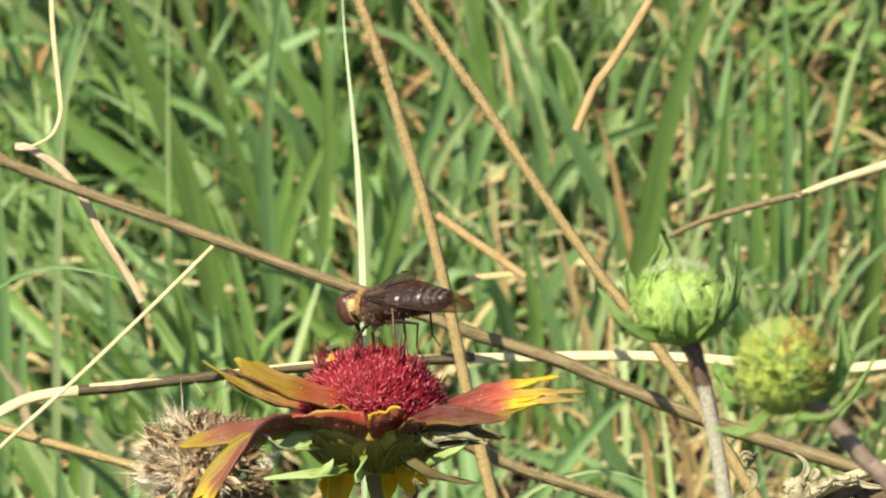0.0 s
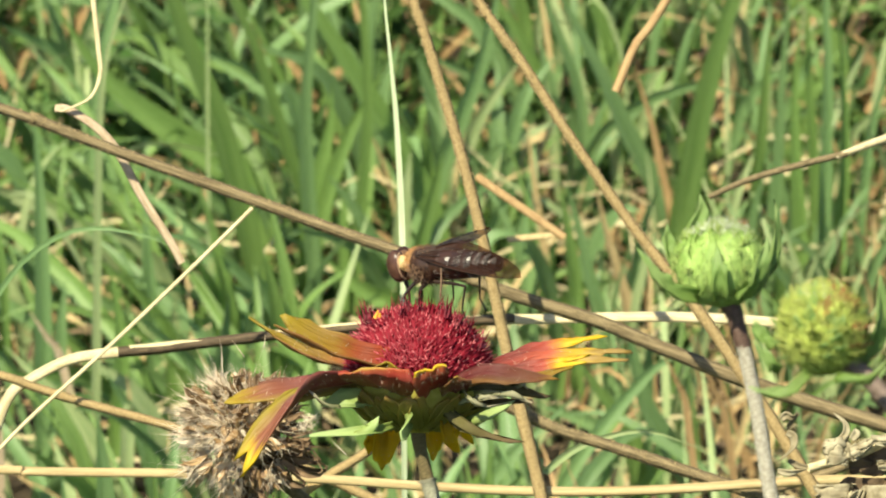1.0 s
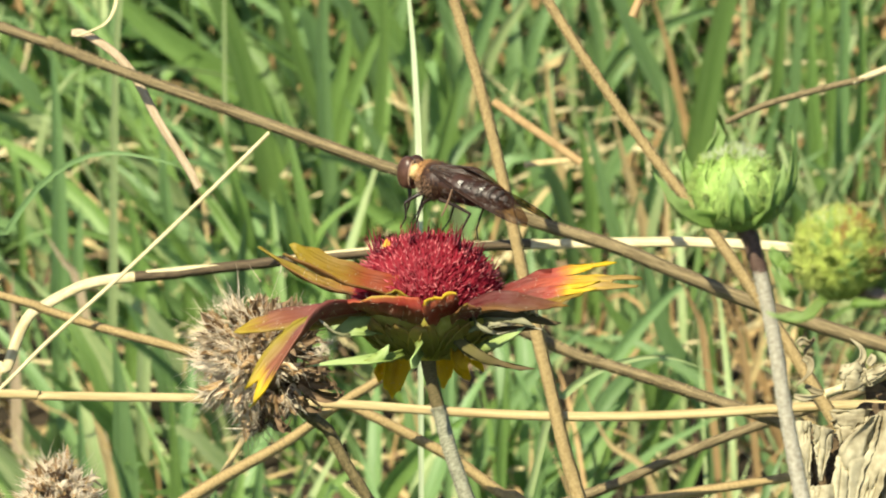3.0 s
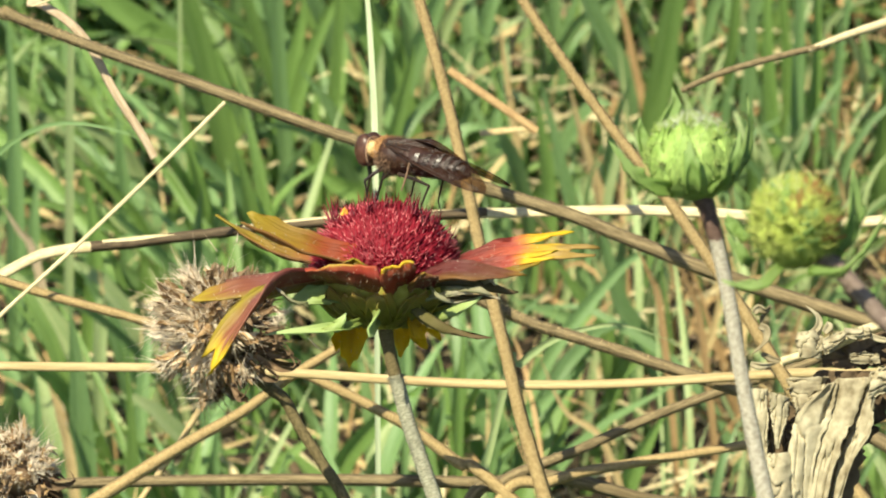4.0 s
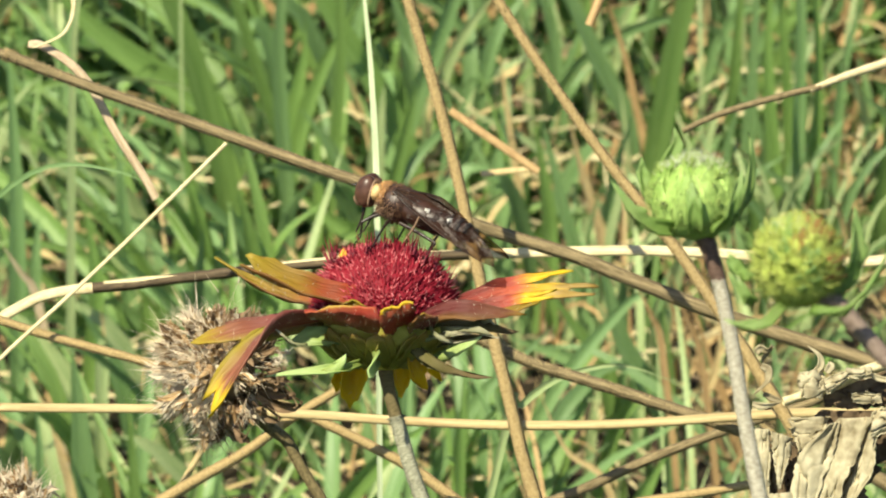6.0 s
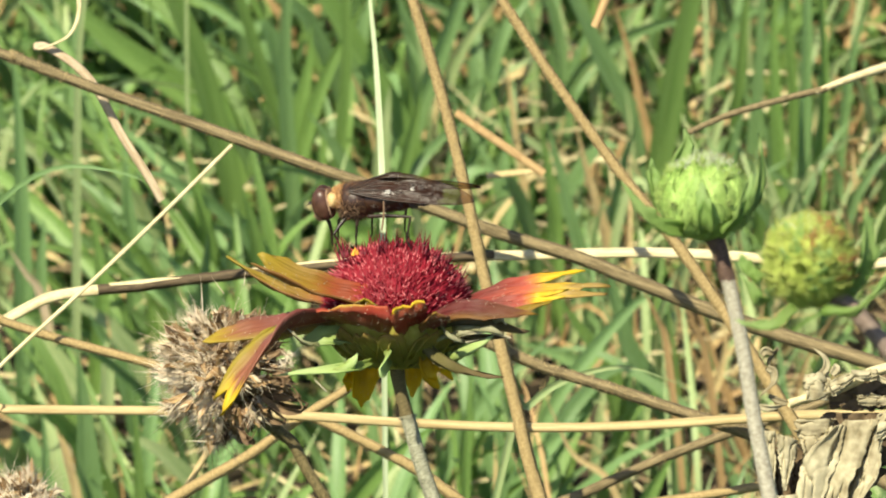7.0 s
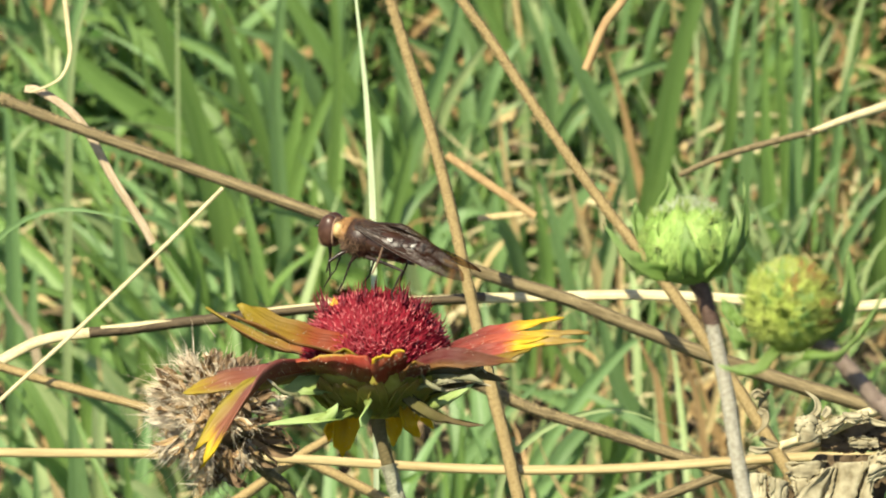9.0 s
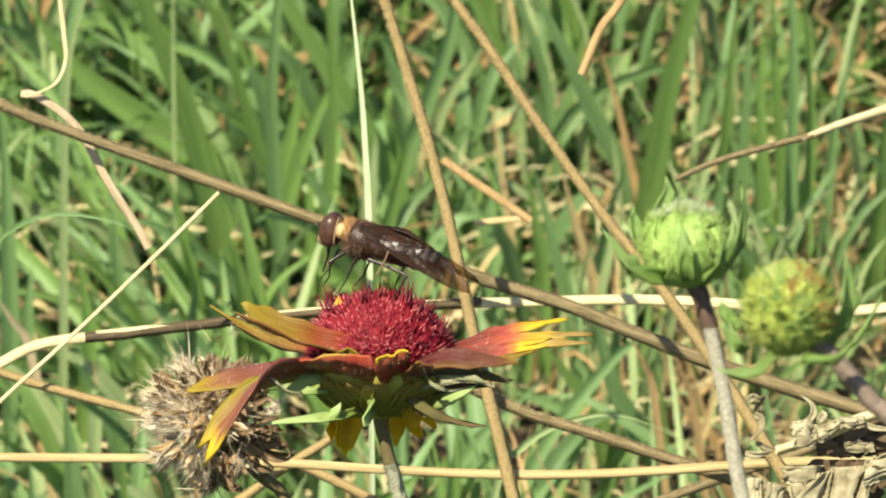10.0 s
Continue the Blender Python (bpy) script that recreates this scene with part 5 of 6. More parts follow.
bud_b = build_bud(3.55, 3.8, BUD_WORN,
    [([(2.19, 0, -2.87), (3.76, 0, -3.92), (5.33, 0, -5.64), (7.68, 0, -8.36), (11.6, 0, -13.06), (26.23, 5, -39.19), (83.71, 10, -175.04)], (0.8, 0.85, 1.1))],
    [(STALK_PINK, "greyish purple stem")],
    [([(-1.46, -3, -3.92), (-3.03, -4, -5.49), (-5.12, -4, -5.75), (-7.11, -4, -4.96)], 1.5, (0, 0.5, 0.8)),
     ([(3.24, 0, -2.61), (4.91, 0, -0.52), (5.54, 0, 2.09), (5.23, 0, 5.49)], 3.0, (0.7, 0.6, 0.2)),
     ([(-4.6, 1, -1.57), (-5.64, 2, -0.52), (-6.37, 2, 1.05)], 2.0, (0.8, 0.3, 0)),
     ([(-4.08, -2, -3.66), (-5.12, -3, -2.87), (-6.43, -3, -0.78)], 1.6, (0.8, 0.3, 0.2)),
     ([(1.15, -3, -4.18), (4.28, -4, -4.18), (6.9, -4, -1.57), (8.46, -4, 1.57)], 1.8, (0.5, 0.5, 0.5))],
    2600, "round yellow-green flower bud with brownish spent tips", ((11, -78, 8, 2.1, 0.08), (10, -50, 38, 1.7, 0.05)), BUD_FUZZ_WARM, 1.3, 90, 0.05, 110)
bud_b.matrix_basis = pose(*(0.03208, -0.16333, 0.27565), -25)


# ---- dry seed heads ----
def build_seed_head(rad, count, stem_pts, face, label):
    sd = new("seed_head")
    tagged(sd, label, "seed head", "dry seed heads")
    core = Shape()
    core.grid([[Vector((math.cos(a) * math.cos(b), math.cos(a) * math.sin(b), math.sin(a))) * rad * 0.40 * MM * (1 + 0.15 * noise.noise(Vector((a * 3, b * 3, 1)))) for b in (2 * math.pi * k / 20 for k in range(20))]
               for a in (-math.pi / 2 + math.pi * i / 12 for i in range(13))], closed=True)
    part("seed_core", core, SEED_DARK, sd, "dark brown core")
    scales, dark, papery, awns = Shape(), Shape(), Shape(), Shape()
    singles = 0
    face = Vector(face).normalized()
    for i in range(count):
        z = 1 - 2 * (i + 0.5) / count
        r = math.sqrt(1 - z * z)
        b = i * 2.39996
        nrm = Vector((r * math.cos(b), r * math.sin(b), z))
        nrm = (nrm + Vector((rng.gauss(0, 0.3), rng.gauss(0, 0.3), rng.gauss(0, 0.3)))).normalized()
        lump = 1 + 0.6 * noise.noise(nrm * 2.3 + Vector((3, 1, rad)))
        p = nrm * rad * 0.50 * lump * MM
        k = rad * rng.uniform(0.14, 0.34) * MM
        tip = p + nrm * k
        side = nrm.orthogonal().normalized()
        side.rotate(Matrix.Rotation(rng.uniform(0, 6.28), 3, nrm))
        # part of the head is bare dark seed, part still pale and fluffy
        bare = -nrm.dot(face) + 0.9 * noise.noise(nrm * 2.8 + Vector((9, 2, 0)))
        for q in range(3):
            s2 = side.copy()
            s2.rotate(Matrix.Rotation(2.1 * q, 3, nrm))
            to = dark if bare + rng.gauss(0, 0.25) > 0.22 else (papery if rng.random() < (0.45 if bare < -0.2 else 0.22) else scales)
            alone = nrm.y < 0.2 and singles < 300
            if alone:
                singles += 1
                kind_of = (("bare_seed", SEED_DARK) if to is dark else ("papery_scale", PAPPUS) if to is papery else ("seed_scale", SEED))
                to = Shape()
            ribbon(to, [p, p + nrm * k * 0.6 + s2 * 0.35 * MM, tip + s2 * rng.uniform(0.3, 1.2) * MM + Vector((rng.gauss(0, 0.4), 0, rng.gauss(0, 0.4))) * MM], rng.uniform(0.5, 1.15) * MM, 5, 0.3, s2, (0, rng.uniform(-60, 60)))
            if alone:
                part(kind_of[0], to, kind_of[1], sd)
        for q in range(rng.randrange(1, 4) if bare > 0.4 else (rng.randrange(20, 42) if bare < -0.3 else rng.randrange(4, 12))):
            d = (nrm + Vector((rng.gauss(0, 0.6), rng.gauss(0, 0.6), rng.gauss(0, 0.6)))).normalized()
            s = tip - nrm * k * rng.uniform(0.2, 0.9)
            awns.spike(s, s + d * rad * (rng.uniform(0.10, 0.34) if rng.random() < 0.97 else 0.6) * MM, rng.uniform(0.03, 0.06) * MM if bare < -0.25 else 0.028 * MM)
    tagged(part("seed_scales", scales, SEED, sd, "brown papery scales"), kind="stuff")
    tagged(part("bare_seeds", dark, SEED_DARK, sd, "dark brown bare seeds"), kind="stuff")
    tagged(part("papery_scales", papery, PAPPUS, sd, "whitish papery scales"), kind="stuff")
    tagged(part("awns", awns, AWN, sd, "whitish bristly awns"), kind="stuff")
    for _ in range(14):
        curls = Shape()
        a = rng.uniform(-0.6, 1.3)
        p = Vector((math.sin(a) * rad * 0.5, rng.uniform(-3, 2), -rad * 0.55 * math.cos(a))) * MM
        d = Vector((math.sin(a) + rng.gauss(0, 0.3), rng.gauss(-0.3, 0.4), -math.cos(a))) * rad * 0.4 * MM
        ribbon(curls, [p, p + d * 0.6, p + d + Vector((rng.uniform(-1.5, 1.5), -1, 1.0)) * MM, p + d * 0.8 + Vector((rng.uniform(-2, 2), -1.5, 2)) * MM], 1.0 * MM, 12, 0.3, None, (0, 120))
        part("withered_bract", curls, SEED_DARK, sd, "curled dark brown bract")
    st = Shape()
    tube(st, [Vector(p) * MM for p in stem_pts], (0.75 * MM, 0.6 * MM, 0.8 * MM), 60, 12, 0.08, 0.08)
    part("stem", st, STEM_OLIVE, sd, "olive brown dry stem")
    return sd


seed_a = build_seed_head(9.9, 270, [(3.38, 2, -4.87), (5.98, 2, -7.15), (7.6, 2, -8.45), (9.23, 2, -11.5), (11.83, 2, -15.6), (15.73, 2, -22.42), (27.43, 4, -49.07), (59.93, 6, -205.06)], (-0.9, -0.4, -0.35), "spiky brown dry seed head with whitish bristles")
seed_a.matrix_basis = pose(*(-0.02639, 0.01252, 0.17953), -25)
seed_b = build_seed_head(6.5, 150, [(0, 0, -3.57), (0.65, 0, -6.82), (2.6, 0, -19.17), (11.7, 6, -188.16)], (-0.2, -0.4, 0.9), "small brown dry seed head on a thin stalk")
seed_b.matrix_basis = pose(*(-0.04966, 0.00538, 0.16421), -25)

# white down and long bristles caught on the larger head
fluff = Shape()
for x, y, z in [(7.15, -5, 1.49), (7.54, -5, 0.84), (6.63, -5, 0.58), (7.8, -5, 1.88)]:
    for _ in range(40):
        d = Vector((rng.gauss(0, 0.7), rng.gauss(0, 0.7), rng.gauss(0, 0.7)))
        fluff.spike(Vector((x, y, z)) * MM, (Vector((x, y, z)) + d) * MM, 0.05 * MM)
tagged(part("seed_down", fluff, HAIR, seed_a, "tuft of white down"), kind="stuff")
for a, b in zip([(-0.19, -3, 8.77), (2.08, -3, 9.81), (11.57, -4, -2.4), (4.03, -6, 0.32), (-2.14, -4, -8.12)], [(-1.69, -4, 10.85), (2.27, -4, 11.5), (9.75, -5, -0.58), (9.23, -6, -0.45), (-5.07, -5, -7.99)]):
    one = Shape()
    one.spike(Vector(a) * MM, Vector(b) * MM, 0.09 * MM)
    part("bristle", one, HAIR, seed_a, "long white bristle")


# ---- withered leaf hanging among the stalks ----
def panel(parent, left, right, seed, bulge=0.12, mat=None, label="", roll=0.5, wrinkle=1.0):
    """One flap of the crumpled leaf, between two edges: creased, with ragged, rolled margins."""
    n, c = 60, 22
    le, ri = spline([Vector(p) * MM for p in left], n), spline([Vector(p) * MM for p in right], n)
    sh = Shape()
    rows = []
    for i in range(n + 1):
        u = i / n
        a, b = le[i], ri[i]
        w = (b - a).length
        row = []
        for j in range(c + 1):
            v = j / c
            e = abs(2 * v - 1)
            q = Vector((u * 1.9, v * 2.3, seed))
            crease = max(0.0, 0.10 - abs(noise.noise(q + Vector((0.6 * noise.noise(q * 2), 0, 3))))) / 0.10
            q2 = Vector((u * 3.2, v * 2.0, seed + 2))
            fine = max(0.0, 0.12 - abs(noise.noise(q2 * 0.9 + Vector((0, 0, 5))))) / 0.12
            rag = 0.10 * noise.noise(Vector((u * 16, seed, 4 * (v > 0.5)))) + 0.05 * noise.noise(Vector((u * 45, seed, 9 * (v > 0.5))))
            vv = v + rag * max(0, e - 0.5) * 2 * (1 if v > 0.5 else -1)
            h = bulge * w * math.sin(math.pi * v) + (0.55 * noise.noise(q * 0.8 + Vector((7, 0, 0))) - 0.85 * crease - 0.10 * fine + 0.26 * noise.noise(q2) + 0.05 * noise.noise(q2 * 3.1)) * wrinkle * MM
            h += roll * max(0, e - 0.72) / 0.28 * (1 if noise.noise(Vector((u * 3, seed, v))) > -0.1 else -1) * 0.8 * MM
            row.append(a.lerp(b, vv) + Vector((0, -h, 0)))
        rows.append(row)
    sh.grid(rows)
    ob = part("leaf_lobe", sh, mat or CRUMPLED, parent, label)
    sol = ob.modifiers.new("thickness", "SOLIDIFY")
    sol.thickness = 0.00016


def curl(parent, pts, width, twist, name="leaf_curl"):
    sh = Shape()
    ribbon(sh, [Vector(p) * MM for p in pts], width * MM, 24, 0.35, (0, -1, 0.2), twist)
    ob = part(name, sh, CRUMPLED, parent)
    sol = ob.modifiers.new("thickness", "SOLIDIFY")
    sol.thickness = 0.00016


def build_leaf():
    lf = new("withered_leaf")
    tagged(lf, "crumpled grey-beige dead leaf caught on dry stalks", "leaf")
    L = panel
    L(lf, [(0.32, 0, 2.47), (-3.12, 0, -1.17), (-3.9, 0, -4.55), (-4.16, 1, -11.7), (-3.9, 3, -18.2)], [(1.56, 1, 2.73), (0.78, 1, -1.3), (-0.52, 1, -4.55), (-1.69, 2, -11.7), (-1.95, 3, -18.2)], 1.3)
    L(lf, [(1.43, 1.5, 2.99), (0.13, 1.5, -0.32), (-0.65, 1.5, -3.9), (-2.08, 2, -11.7), (-2.6, 3, -18.2)], [(5.07, -0.5, 3.25), (3.57, -0.5, -1.3), (1.82, -0.5, -4.87), (0.13, 0, -11.7), (-0.65, 1, -18.2)], 4.7)
    L(lf, [(5.2, 0.5, 3.77), (3.77, 1.2, -1.3), (2.08, 1.2, -5.2), (0.65, 1.2, -11.7), (0, 2, -18.2)], [(6.63, -1, 4.16), (5.72, -1, 0.65), (5.2, -1, -3.25), (3.25, -0.5, -6.5), (1.69, 0, -11.7)], 7.9)
    L(lf, [(5.33, -1.5, 3.77), (8.45, -1.5, 4.81), (13, -1, 5.2), (18.85, 0, 5.85)], [(4.81, -1.5, 0.65), (7.8, -1, 1.82), (12.35, -1, 1.3), (18.85, 0, 0.65)], 2.2, 0.2)
    # brown underside panels, coloured dark for the deep shade between the flaps
    L(lf, [(-0.65, 4, 3.9), (-3.25, 4, -0.65), (-4.55, 4, -6.5), (-5.2, 5, -18.2)], [(9.75, 4, 3.9), (7.15, 4, -1.3), (4.55, 4, -6.5), (1.95, 5, -18.2)], 3.1, 0.0, CRUMPLED_BROWN_SHADE, "brown back of the leaf, dark for the shade in the gaps", 0)
    L(lf, [(-8.32, 3, 1.82), (-8.58, 3, -1.3), (-8.06, 3, -4.55), (-7.15, 3, -7.15)], [(-6.5, 3, 1.82), (-6.37, 3, -1.3), (-6.5, 3, -4.55), (-6.37, 3, -7.15)], 6.1, 0.3)
    L(lf, [(-6.37, 2, 1.56), (-6.11, 2, -1.3), (-5.72, 2, -3.9), (-5.46, 2, -5.07)], [(-3.9, 2, 0.78), (-4.16, 2, -1.3), (-4.94, 2, -3.9), (-5.2, 2, -5.07)], 9.1, 0.3)
    L(lf, [(-4.42, 3.4, 2.99), (-3.77, 3.4, 1.3), (-3.12, 3.4, -1.04)], [(0.39, 3.4, 3.25), (0, 3.4, 1.56), (-0.91, 3.4, -0.26)], 4.1, 0.1)
    L(lf, [(-6.82, 5, 0.65), (-6.5, 5, -2.6), (-6.82, 5, -6.5), (-7.15, 5, -13)], [(-1.95, 5, -0.65), (-2.47, 5, -3.25), (-2.92, 5, -6.5), (-2.6, 5, -13)], 5.5, 0.0, CRUMPLED_BROWN_SHADE, "brown back of the leaf, dark for the shade in the gaps", 0)
    L(lf, [(-6.5, 1, -5.72), (-7.28, 1, -7.8), (-7.8, 1, -11.7)], [(-3.38, 1, -5.33), (-3.12, 1, -7.8), (-2.86, 1, -11.7)], 8.2, 0.5)
    L(lf, [(-0.65, 4, 7.41), (3.25, 4, 8.12), (7.67, 4, 8.45), (13.65, 4, 9.1)], [(0, 4, 4.42), (3.9, 4, 4.16), (7.67, 4, 4.42), (13.65, 4, 3.9)], 5.2, 0.0, CRUMPLED_BROWN_SHADE, "brown back of the leaf, dark for the shade in the gaps", 0.3)
    L(lf, [(-2.99, 2, 8.32), (-3.12, 2, 7.15), (-2.73, 2, 5.46)], [(-0.52, 2, 8.71), (-0.13, 2, 7.28), (-0.39, 2, 5.33)], 3.7, 0.35, None, "", 0.3, 0.6)
    L(lf, [(-0.26, 1, 7.54), (1.04, 1, 8.12), (2.34, 1, 8.58)], [(0, 1, 5.85), (1.3, 1, 6.5), (2.47, 1, 7.54)], 2.7, 0.3, None, "", 0.3, 0.5)
    L(lf, [(2.21, 1, 8.97), (3.77, 1, 8.84), (5.07, 1, 9.1)], [(2.47, 1, 7.8), (3.9, 1, 7.54), (5.33, 1, 7.8)], 6.7, 0.3, None, "", 0.3, 0.5)
    L(lf, [(2.92, 3, 5.85), (4.55, 3, 6.11), (6.37, 3, 5.85)], [(3.25, 3, 4.81), (4.68, 3, 4.68), (6.5, 3, 4.81)], 1.7, 0.3, None, "", 0.3, 0.6)
    curl(lf, [(-1.43, 1.5, 8.32), (-0.65, 1.5, 9.1), (-0.78, 1.5, 10.27), (-2.08, 1.5, 11.44)], 0.75, (0, 50))
    curl(lf, [(0, 1.5, 8.32), (0.52, 1.5, 9.1), (0.39, 2, 9.62)], 0.9, (0, 30))
    curl(lf, [(-8.06, 3, 10.53), (-7.54, 3, 11.05), (-6.76, 3, 10.79), (-6.11, 3, 11.44)], 0.9, (0, 80))
    curl(lf, [(-7.41, 3, 9.1), (-6.63, 3, 8.58), (-6.76, 3, 7.28), (-8.32, 3, 5.85)], 0.9, (0, 70))
    curl(lf, [(-8.45, 3, 4.68), (-7.15, 3, 4.42), (-5.07, 3, 4.81)], 0.7, (0, 70))
    curl(lf, [(-6.11, 3, 11.31), (-7.15, 4, 9.88), (-7.02, 4, 8.77)], 0.4, (0, 40))
    curl(lf, [(-7.15, 4, 5.85), (-5.85, 4, 5.2), (-4.22, 4, 4.94)], 0.6, (0, 40))
    curl(lf, [(5.2, 1.5, 8.12), (6.5, 1.5, 7.54), (9.75, 1.5, 7.28)], 0.6, (0, 40))
    st = Shape()
    tube(st, [Vector(p) * MM for p in [(-4.94, 3, 4.94), (-2.47, 3.5, 5.72), (1.3, 3, 7.02), (4.22, 2, 8.45), (7.15, 2, 9.42), (13, 3, 11.7)]], (0.5 * MM, 0.66 * MM, 0.6 * MM), 30, 10, 0.12, 0.14)
    part("leaf_stalk", st, STRAW, lf, "tan leaf stalk")
    return lf


leaf = build_leaf()
leaf.matrix_basis = pose(*(0.04329, 0.00881, 0.17158), -25)


# ---- low broad-leaved weeds in the grass ----
def weed(x, y, count, size, mat, label):
    wd = new("weed")
    tagged(wd, label, "weed", "low weeds")
    wd.matrix_basis = pose(x, y, 0)
    for k in range(count):
        a = 2.4 * k + rng.uniform(-0.4, 0.4)
        h = rng.uniform(6, 22) * size
        d = Vector((math.cos(a), math.sin(a) * 0.7, 0))
        c = Vector((rng.gauss(0, 4), rng.gauss(0, 4), h)) * 1.0
        n = rng.uniform(7, 12) * size
        petal(wd, [tuple(c), tuple(c + d * n * 0.4 + Vector((0, 0, n * 0.25))), tuple(c + d * n + Vector((0, 0, n * 0.1)))], n * 0.6, d.cross(Vector((0, 0, 1))), mat, 1, 0.15, 0.5, "leaf", "", 8, 6, 0.4)
        st = Shape()
        tube(st, [Vector((c.x * 0.3, c.y * 0.3, -1)) * MM, Vector((c.x * 0.6, c.y * 0.6, h * 0.5)) * MM, c * MM], 0.35 * MM, 6, 6, 0, 0)
        part("stem", st, GREEN, wd)


weed(*(-0.07738, 0.57097, 0.00474)[:2], 9, 1.7, WEED_DARK, "dark green broad-leaved weed in the grass")
weed(-0.068, 0.475, 8, 1.3, WEED_DARK, "dark green broad-leaved weed in the grass")
weed(-0.052, 0.49, 7, 1.2, WEED_DARK, "dark green broad-leaved weed in the grass")
weed(*(0.07163, 0.53905, 0.00725)[:2], 12, 0.7, WEED, "small round-leaved green weed in the grass")
weed(*(0.07708, 0.56925, 0.00104)[:2], 12, 0.7, WEED, "small round-leaved green weed in the grass")
weed(*(0.06605, 0.5491, 0.00516)[:2], 9, 0.6, WEED, "small round-leaved green weed in the grass")


# ---- the fly on the flower ----
def blob(sh, centre, radii, nu=18, nv=14, rot=0.0, bump=0.0, mi=0, taper=0.0):
    c = Vector(centre)
    rows = []
    for i in range(nv + 1):
        a = -math.pi / 2 + math.pi * i / nv
        row = []
        for k in range(nu):
            b = 2 * math.pi * k / nu
            p = Vector((radii[0] * math.sin(a), radii[1] * math.cos(a) * math.cos(b), radii[2] * math.cos(a) * math.sin(b)))
            p.yz = p.yz * (1 - taper * math.sin(a))
            p *= 1 + bump * noise.noise(p * 2.2)
            p.rotate(Matrix.Rotation(rot, 3, "Y"))
            row.append((c + p) * MM)
        rows.append(row)
    sh.grid(rows, closed=True, mi=mi)


def fuzz(sh, centre, radii, count, length, thick, lo=-1.0, hi=1.0, back=0.3, floor=-1.0, ceil=1.0):
    for _ in range(count):
        d = Vector((rng.gauss(0, 1), rng.gauss(0, 1), rng.gauss(0, 1))).normalized()
        if not lo <= d.x <= hi or not floor <= d.z <= ceil:
            continue
        p = Vector(centre) + Vector((d.x * radii[0], d.y * radii[1], d.z * radii[2])) * 0.97
        e = p + (d + Vector((back, 0, 0)) + Vector((rng.gauss(0, 0.25), rng.gauss(0, 0.25), rng.gauss(0, 0.25)))).normalized() * length * rng.uniform(0.5, 1.2)
        sh.spike(p * MM, e * MM, thick * MM)


def wing_shape(flip):
    """Long rounded wing with raised veins; its hinge lies at the origin and it points along x."""
    sh = Shape()
    n, c = 28, 10
    rows, uvs = [], []
    for i in range(n + 1):
        u = i / n
        lead = 0.8 * math.sin(min(1, u * 2.2) * math.pi / 2) * (1 - max(0, u - 0.75) ** 2 * 15)
        trail = -3.5 * math.sin(min(1, u * 2.3 + 0.10) * math.pi / 2) * math.sqrt(max(0, 1 - max(0, (u - 0.28) / 0.72) ** 1.2))
        rows.append([Vector((u * 14.4, flip * (trail + (lead - trail) * j / c), 0.10 * math.sin(j / c * 12) - 0.4 * u * u + 0.16 * noise.noise(Vector((u * 7, j * 0.6, 0))))) * MM for j in range(c + 1)])
        uvs.append([(u, j / c) for j in range(c + 1)])
    sh.grid(rows, uvs=uvs)
    return sh, rows


